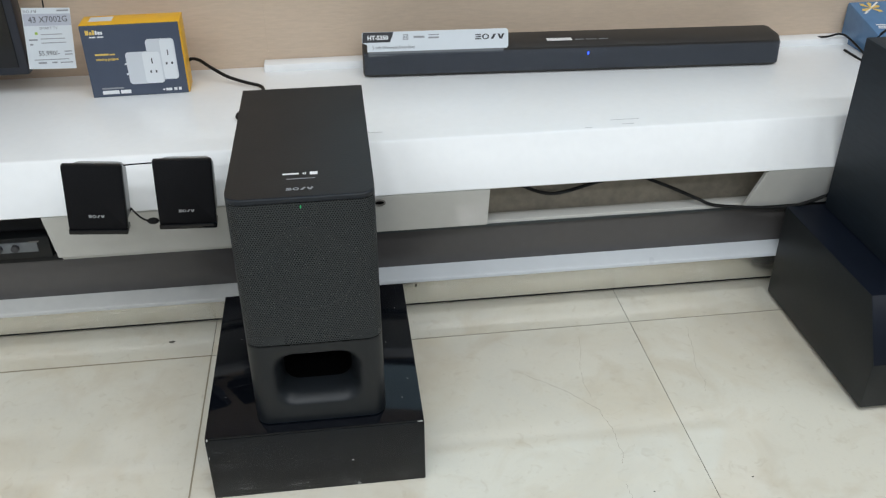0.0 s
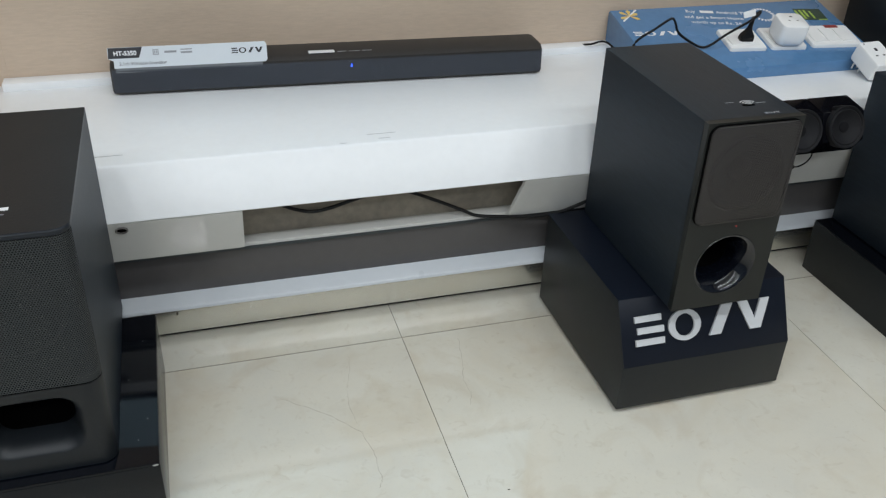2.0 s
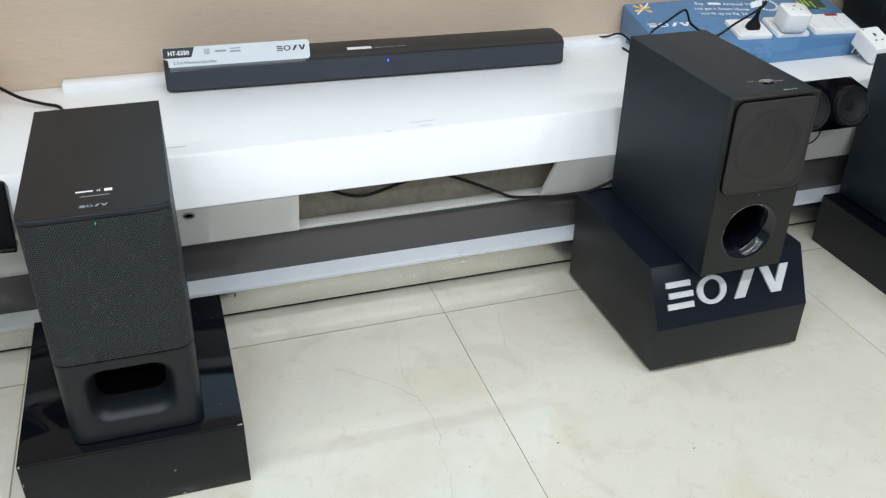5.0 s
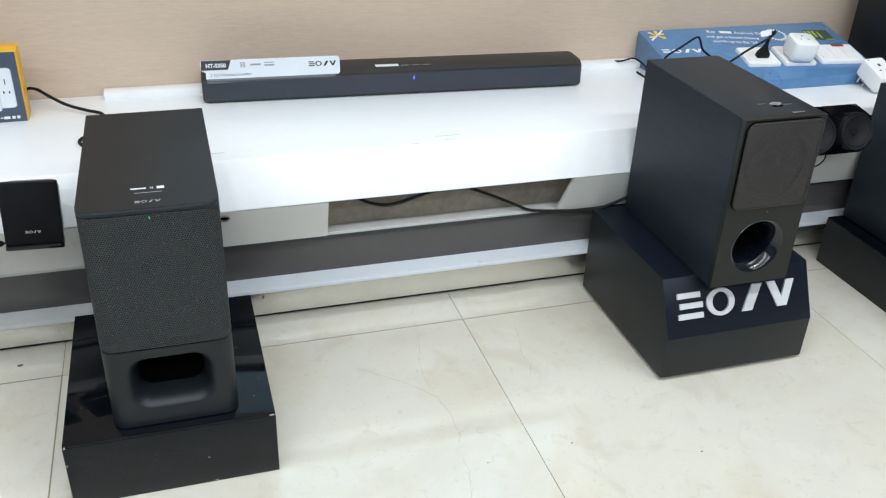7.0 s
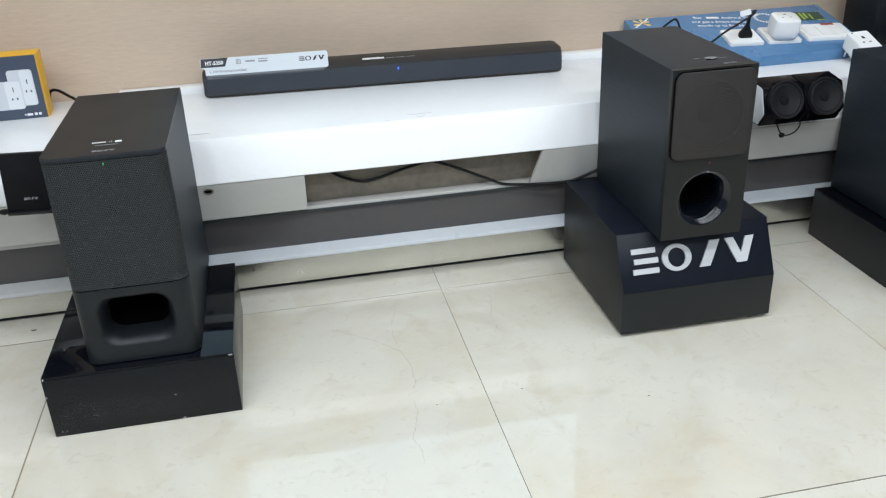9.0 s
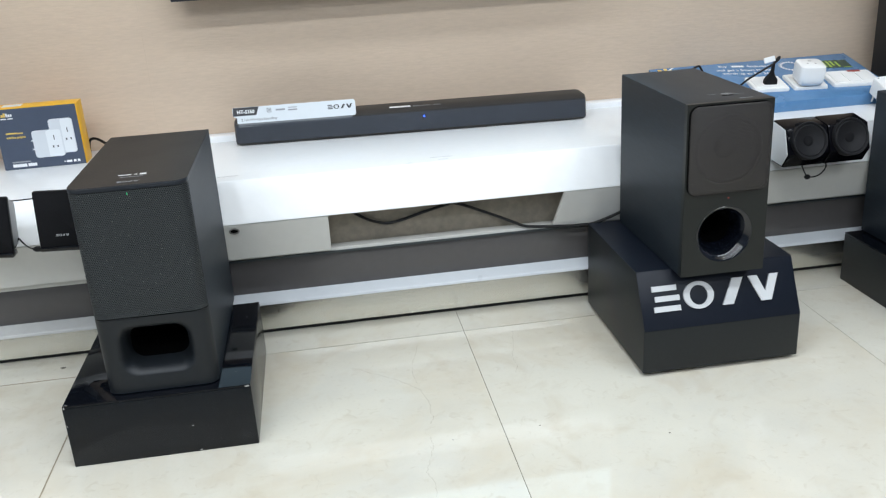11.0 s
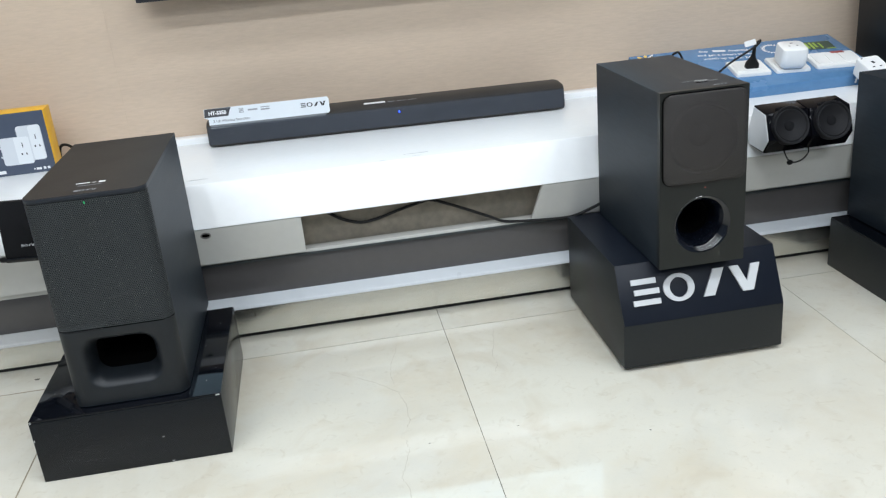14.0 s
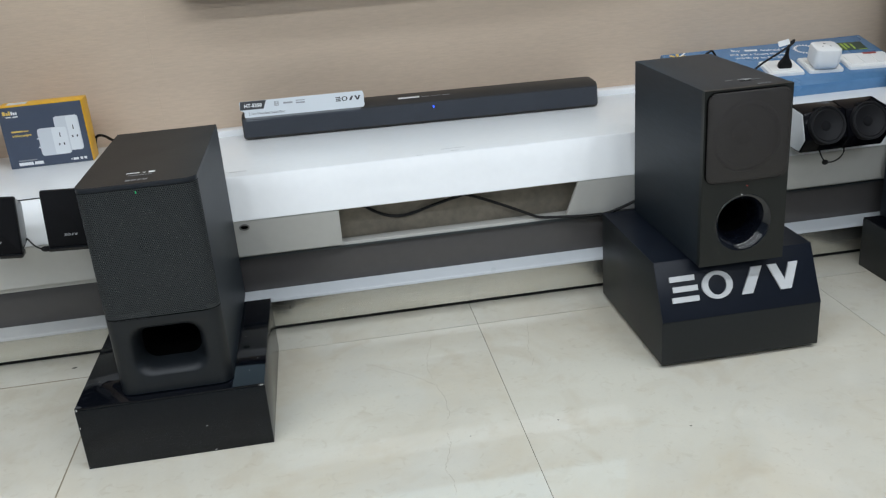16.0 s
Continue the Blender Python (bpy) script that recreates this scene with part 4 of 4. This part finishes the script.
for k, (a, b) in enumerate(((1.078, 1.1745), (1.1765, 1.273))):
    sp = thing("satellite_speaker", "small glossy black faceted satellite speaker on the bench front", "satellite speaker", pose(0, 0, 0), group="faceted satellite speakers")
    part("shell", prism(PAIR, a, b, 0.002), PIANO, sp, "piano black faceted shell")
    if k == 0:
        part("end_cap", prism([(1.497, 0.413), (1.446, 0.405), (1.428, 0.352), (1.450, 0.322), (1.510, 0.325), (1.524, 0.345)], a - 0.002, a - 0.0002, 0.0006), PALE_CAP, sp, "pale end face")
    M = pose((a + b) / 2, 1.4345, 0.3785, 90 + 19.6 - 39.2, 0, 0)
    rings = lambda rad, z: [(rad * math.cos(2 * math.pi * i / 40), rad * math.sin(2 * math.pi * i / 40), z) for i in range(40)]
    part("rim", loft([rings(0.042, -0.008), rings(0.0425, 0.010), rings(0.0412, 0.0125), rings(0.0385, 0.012), rings(0.036, 0.009)], cap_last=False), RIM, sp, "round black rim", M)
    cone = part("cone", loft([rings(0.0365, 0.009), rings(0.034, 0.0105), rings(0.031, 0.009), rings(0.020, 0.0045), rings(0.011, 0.002)]), RIM, sp, "dark speaker cone", M)
    part("dust_cap", loft([rings(0.0115, 0.002), rings(0.010, 0.004), rings(0.006, 0.005), rings(0.002, 0.0053)]), SMOKE, cone)
    part("lug", prism(rounded(0.022, 0.012, 0.005), -0.004, 0.009, axis="z"), SMOKE, sp, "", M @ pose(-0.014, 0.036, 0))
solid("speaker_wire", tube([(1.133, 1.465, 0.322), (1.136, 1.462, 0.308), (1.147, 1.460, 0.289), (1.165, 1.462, 0.284), (1.184, 1.463, 0.291), (1.195, 1.465, 0.305), (1.192, 1.468, 0.322)], 0.0016), CABLE, "thin black speaker wire hanging below the satellites", "cable")
solid("wire_clip", loft([[(0.0075 * r * math.cos(2 * math.pi * i / 16), 0.006 * r * math.sin(2 * math.pi * i / 16), z) for i in range(16)] for r, z in ((0.5, -0.004), (0.9, -0.002), (1, 0.001), (0.6, 0.004))], cap_first=True), CABLE, "small black clip on the speaker wire", "clip", place=pose(1.148, 1.460, 0.286, 80, 0, 0))

# ---- flat satellite speakers on the near part of the bench ----
for sx, roll in ((-0.6210, 5.0), (-0.4760, 3.0)):
    sp = thing("satellite_speaker", "flat black satellite speaker leaning against the bench front", "satellite speaker", pose(sx, 1.408, 0.309, -1, roll, 1.5), group="flat satellite speakers")
    part("shell", loft([[(x, y, z + 0.066) for x, z in rounded(0.093 * k, 0.116 * k, 0.004)] for k, y in ((0.98, 0.002), (1, 0.004), (1, 0.009), (0.98, 0.011))], cap_first=True), BLACK_PLASTIC, sp, "satin black shell")
    part("holder", loft([[(x, y, z + 0.059) for x, z in rounded(0.090 * k, 0.098 * k, 0.012)] for k, y in ((0.98, 0.011), (1, 0.014), (1, 0.046), (0.94, 0.058), (0.8, 0.066))], cap_first=True), HOLDER, sp, "grey rounded back half")
    part("cloth_front", loft([[(x, y, z + 0.0665) for x, z in rounded(0.0915 * k, 0.114 * k, 0.004)] for k, y in ((1, 0.003), (0.995, -0.0005), (0.97, -0.0015))]), SMOKE, sp, "black cloth front")
    part("base_strip", box(-0.0465, 0.0465, -0.003, 0.026, 0.0, 0.010, 0.002), GLOSS_BASE, sp, "glossy black base strip")
    part("maker_mark", emblem(0.025, 0.0045, 0.0004), SILVER_PRINT, sp, "", facing(-0.0125, -0.0016, 0.0315))
    part("bracket", box(-0.02, 0.02, 0.055, 0.110, 0.03, 0.060, 0.002), PLATE, sp)
solid("speaker_wire", tube([(-0.578, 1.455, 0.409), (-0.55, 1.458, 0.4085), (-0.512, 1.456, 0.410)], 0.0013), CABLE, "thin wire between the two flat satellite speakers", "cable")
solid("speaker_wire", tube([(-0.592, 1.44, 0.303), (-0.584, 1.448, 0.312), (-0.5735, 1.45, 0.330), (-0.572, 1.45, 0.3295), (-0.561, 1.45, 0.313), (-0.548, 1.45, 0.305), (-0.53, 1.45, 0.304), (-0.505, 1.44, 0.308)], 0.0016), CABLE, "kinked black wire below the flat satellite speakers", "cable")
solid("wire_clip", loft([[(0.010 * r * math.cos(2 * math.pi * i / 16), 0.006 * r * math.sin(2 * math.pi * i / 16), z) for i in range(16)] for r, z in ((0.5, -0.004), (0.9, -0.002), (1, 0.001), (0.6, 0.004))], cap_first=True), CABLE, "oval black clip on the speaker wire", "clip", place=pose(-0.541, 1.45, 0.3045, 80, 0, 0))

# ---- cables on and in the bench ----
solid("cable", tube([(-0.530, 1.955, TOP + 0.004), (-0.528, 1.950, 0.400), (-0.520, 1.945, 0.417), (-0.500, 1.93, 0.420), (-0.475, 1.91, 0.410), (-0.440, 1.885, 0.397), (-0.400, 1.865, 0.389), (-0.372, 1.850, 0.386), (-0.366, 1.82, TOP + 0.004), (-0.39, 1.74, TOP + 0.004), (-0.406, 1.705, TOP + 0.006), (-0.404, 1.685, TOP + 0.004), (-0.38, 1.66, TOP + 0.004), (-0.34, 1.60, TOP + 0.004), (-0.30, 1.56, TOP + 0.004)], 0.0035), CABLE, "black cable curling over the bench behind the subwoofer", "cable")
solid("cable", tube([(0.085, 1.571, 0.292), (0.103, 1.571, 0.280), (0.139, 1.571, 0.256), (0.179, 1.571, 0.2425), (0.215, 1.571, 0.245), (0.268, 1.571, 0.259), (0.321, 1.571, 0.271), (0.347, 1.571, 0.272), (0.411, 1.565, 0.247), (0.476, 1.552, 0.219), (0.505, 1.542, 0.2085), (0.557, 1.530, 0.2065), (0.611, 1.522, 0.2055), (0.655, 1.518, 0.207), (0.690, 1.512, 0.219), (0.735, 1.510, 0.236), (0.775, 1.505, 0.250)], 0.0035), CABLE, "black cable lying in the open recess of the bench", "cable")
part("cable_hole", loft([[(0.011 * r * math.cos(2 * math.pi * i / 24), 0.0075 * r * math.sin(2 * math.pi * i / 24), z) for i in range(24)] for r, z in ((1, 0), (1, 0.002), (0.80, 0.0028), (0.74, 0.0005))]), GROMMET, bench, "grey oval cable grommet", facing(-0.152, 1.5085, 0.280, 0, -15.5))

part("cable_hole_core", loft([[(0.0085 * r * math.cos(2 * math.pi * i / 24), 0.0052 * r * math.sin(2 * math.pi * i / 24) + 0.001, z) for i in range(24)] for r, z in ((1, 0.0004), (1, 0.0009))]), DEEP, bench, "", facing(-0.152, 1.5085, 0.280, 0, -15.5))

# ---- player in the recess ----
player = thing("media_player", "flat black media player with round knobs inside the bench recess", "media player", pose(-0.96, 1.540, 0.1946))
part("case", box(-0.22, 0.208, 0.0, 0.031, 0.0, 0.043, 0.001), BLACK_PLASTIC, player)
part("fascia_strip", box(-0.216, 0.186, -0.0015, 0.001, 0.014, 0.034), material("brushed_grey_strip", (0.16, 0.175, 0.19), 0.3, 0.3), player, "grey control strip")
for kx in (0.090, 0.119, 0.148):
    part("knob", cylinder(0.0068, 0.008, pose(kx, -0.004, 0.024, 90), 20), INK, player)
part("display", box(0.172, 0.190, -0.0018, 0.001, 0.033, 0.0352), GROMMET, player)

# ---- television on the bench ----
tv = thing("television", "black framed television standing on the white bench", "television", pose(-1.31, 1.872, 0.424))
part("panel", box(-0.485, 0.485, 0.004, 0.045, 0.0, 0.57, 0.004), TV_EDGE, tv)
part("screen", box(-0.468, 0.468, 0.001, 0.0045, 0.017, 0.555), DARK_SCREEN, tv, "dark switched-off screen")
for fx in (-0.36, 0.36 - 0.04):
    part("foot", prism([(-0.07, -0.044), (0.10, -0.044), (0.10, -0.036), (0.03, 0.004), (0.015, 0.004), (-0.07, -0.038)], fx, fx + 0.02, 0.001), BLACK_PLASTIC, tv)
price = thing("price_card", "white printed price card hanging at the television's corner", "price card", pose(-0.8195, 1.864, 0.4395, 90 - 4, 0, 0))
part("sheet", prism([(0, 0), (0.090, -0.002), (0.100, 0.117), (0.010, 0.120)], -0.0004, 0.0004, axis="z"), PAPER, price)
part("header_band", prism([(0.0085, 0.085), (0.0970, 0.0835), (0.0990, 0.1060), (0.0105, 0.1085)], 0.0003, 0.00045, axis="z"), material("lavender_grey_print", (0.46, 0.48, 0.55), 0.4, vary=0.03, bump=0), price, "pale lavender band")
lettering("card_words", "43 X7002G", 0.0165, CARD_INK, price, pose(0.018, 0.091, 0.0005), squeeze=0.95)
lettering("card_words", "SMART TV", 0.0075, PRINT_GREY, price, pose(0.036, 0.077, 0.0005))
lettering("card_words", "55,990/-", 0.0135, CARD_INK, price, pose(0.024, 0.026, 0.0005), squeeze=0.9)
part("maker_mark", emblem(0.026, 0.005, 0.0003), PRINT_GREY, price, "", pose(0.012, 0.110, 0.0004))
bars("small_print", [(0.075, 0.097, 0.111, 0.114), (0.036, 0.076, 0.0665, 0.068), (0.034, 0.080, 0.058, 0.0595), (0.012, 0.028, 0.056, 0.059), (0.034, 0.080, 0.050, 0.0515), (0.012, 0.018, 0.047, 0.050), (0.074, 0.088, 0.032, 0.034), (0.074, 0.088, 0.026, 0.028), (0.014, 0.080, 0.017, 0.0185), (0.020, 0.036, 0.010, 0.013), (0.046, 0.056, 0.010, 0.013), (0.062, 0.086, 0.010, 0.012)], PRINT_GREY, price, pose(0, 0, 0.0004))
part("green_dot", prism(rounded(0.006, 0.005, 0.002), 0, 0.0003, axis="z"), GREEN_PRINT, price, "", pose(0.028, 0.070, 0.0004))
part("string", tube([(0.052, 0.119, 0), (0.0515, 0.16, -0.01), (0.05, 0.30, -0.06), (0.05, 0.45, -0.09)], 0.0014), CABLE, price)

# ---- television on the wall ----
wall_tv = thing("television", "large lit flat television hung on the beige wall", "television", pose(0.29, 1.900, 0.738))
part("panel", box(-0.556, 0.556, 0.004, 0.050, 0.0, 0.64, 0.003), TV_EDGE, wall_tv, "thin navy-black frame")
part("screen", box(-0.549, 0.549, 0.0015, 0.0045, 0.013, 0.633), SCREEN, wall_tv, "lit pale blue screen")
part("wall_bracket", box(-0.15, 0.15, 0.050, 0.0845, 0.2, 0.45, 0.002), GAP, wall_tv)

# ---- black end of the wall and the party speaker ----
solid("wall_panel", box(1.645, 2.6, 1.955, WALL_Y - 0.001, TOP, 2.3, 0.003), BLACK_MATT, "tall matt black wall panel beyond the wallpaper", "wall panel", kind="structure")
party = thing("party_speaker", "black angular faceted party speaker standing on the bench", "party speaker", pose(1.76, 1.74, TOP))
part("body", prism([(-0.175, 0.04), (-0.15, 0.0), (0.15, 0.0), (0.175, 0.04), (0.175, 0.18), (-0.175, 0.18)], 0.0, 0.66, 0.004, axis="z"), BLACK_MATT, party, "matt black faceted body")
part("nose", loft([[(-0.13, 0.001, 0.02), (0.13, 0.001, 0.02), (0.13, 0.001, 0.30), (-0.13, 0.001, 0.30)], [(-0.10, -0.05, 0.06), (0.10, -0.05, 0.06), (0.08, -0.04, 0.22), (-0.08, -0.04, 0.22)], [(-0.06, -0.055, 0.09), (0.06, -0.055, 0.09), (0.05, -0.05, 0.19), (-0.05, -0.05, 0.19)]]), BLACK_PLASTIC, party, "glossy angular front")
part("side_fin", prism([(-0.05, 0.05), (0.02, 0.0), (0.03, 0.25), (-0.02, 0.42), (-0.05, 0.45)], -0.178, -0.150, 0.002), BLACK_PLASTIC, party)

# ---- wear on bench and floor ----
for xa, xb, yy in ((0.295, 0.350, 1.591), (0.312, 0.334, 1.570), (0.238, 0.252, 1.562), (-0.183, -0.137, 1.595)):
    part("scratch", box(xa, xb, yy, yy + 0.0014, TOP - 0.0006, TOP + 0.0004), SCRATCH, bench)
part("spot", prism([(-0.002, -0.004), (0.0015, -0.003), (0.002, 0.003), (-0.001, 0.005)], -0.0004, 0.0004, axis="y"), SPOT, bench, "", pose(-0.085, 1.5618, 0.057))
# ---- floor tiles ----
tile_mesh = mesh_of("tile", box(-TILE_SIZE / 2 + 0.0006, TILE_SIZE / 2 - 0.0006, -TILE_SIZE / 2 + 0.0014, TILE_SIZE / 2 - 0.0014, -0.010, 0), TILE)
for xa, xb in zip(JOINTS_X, JOINTS_X[1:]):
    for j in range(-6, 1):
        cy = JOINT_Y + (j + 0.5) * TILE_SIZE
        t = new("tile", tile_mesh)
        t.location, t.scale, t.parent = ((xa + xb) / 2, cy, 0), ((xb - xa) / TILE_SIZE, 1, 1), floor

# ---- stains and hairline cracks in the tiles ----
joint_x = JOINTS_X[3]
part("joint_stain", box(joint_x - 0.0014, joint_x + 0.0012, 0.50, JOINT_Y, -0.0006, 0.0003), JOINT_STAIN, floor, "brown stained tile joint")
part("joint_stain", box(-1.9, joint_x, JOINT_Y - 0.0016, JOINT_Y + 0.0014, -0.0006, 0.0003), JOINT_STAIN, floor, "brown stained tile joint")
for px, py, r in ((-0.567, 1.513, 0.006), (0.62, 0.95, 0.0022), (0.235, 1.02, 0.0016), (0.40, 1.03, 0.002), (1.20, 0.90, 0.003)):
    part("stain", prism([(r * (1 + 0.3 * math.sin(3 * a + px)) * math.cos(a), 0.6 * r * math.sin(a)) for a in [2 * math.pi * k / 12 for k in range(12)]], -0.0004, 0.0003, axis="z"), SPOT, floor, "", pose(px, py, 0))


def hairline(points, width):
    """A thin wandering ribbon laid into the tile's face."""
    rng = random.Random(len(points) * 7 + int(points[0][0] * 1000))
    pts = []
    for (xa, ya), (xb, yb) in zip(points, points[1:]):
        for k in range(8):
            t = k / 8
            pts.append((xa + (xb - xa) * t + rng.uniform(-1, 1) * 0.0016, ya + (yb - ya) * t + rng.uniform(-1, 1) * 0.0016))
    pts.append(points[-1])
    left, right = [], []
    for i, (x, y) in enumerate(pts):
        (xa, ya), (xb, yb) = pts[max(i - 1, 0)], pts[min(i + 1, len(pts) - 1)]
        d = math.hypot(xb - xa, yb - ya) or 1
        w = width * rng.uniform(0.2, 0.75)
        left.append((x - (yb - ya) / d * w, y + (xb - xa) / d * w, 0.0002))
        right.append((x + (yb - ya) / d * w, y - (xb - xa) / d * w, 0.0002))
    return loft([left, right], cap_last=False, closed=False)


for line, w in (([(0.081, 1.334), (0.155, 1.272), (0.201, 1.214), (0.211, 1.162), (0.209, 1.123), (0.212, 1.105), (0.202, 1.085)], 0.0009),
                ([(0.218, 1.427), (0.214, 1.39), (0.196, 1.33), (0.193, 1.283), (0.198, 1.24)], 0.0005),
                ([(0.195, 1.04), (0.198, 1.01), (0.191, 0.988), (0.175, 0.932), (0.185, 0.897), (0.182, 0.86)], 0.0006),
                ([(0.439, 1.432), (0.428, 1.37), (0.411, 1.306), (0.414, 1.27), (0.402, 1.237)], 0.0006)):
    part("hairline", hairline(line, w), HAIR, floor)
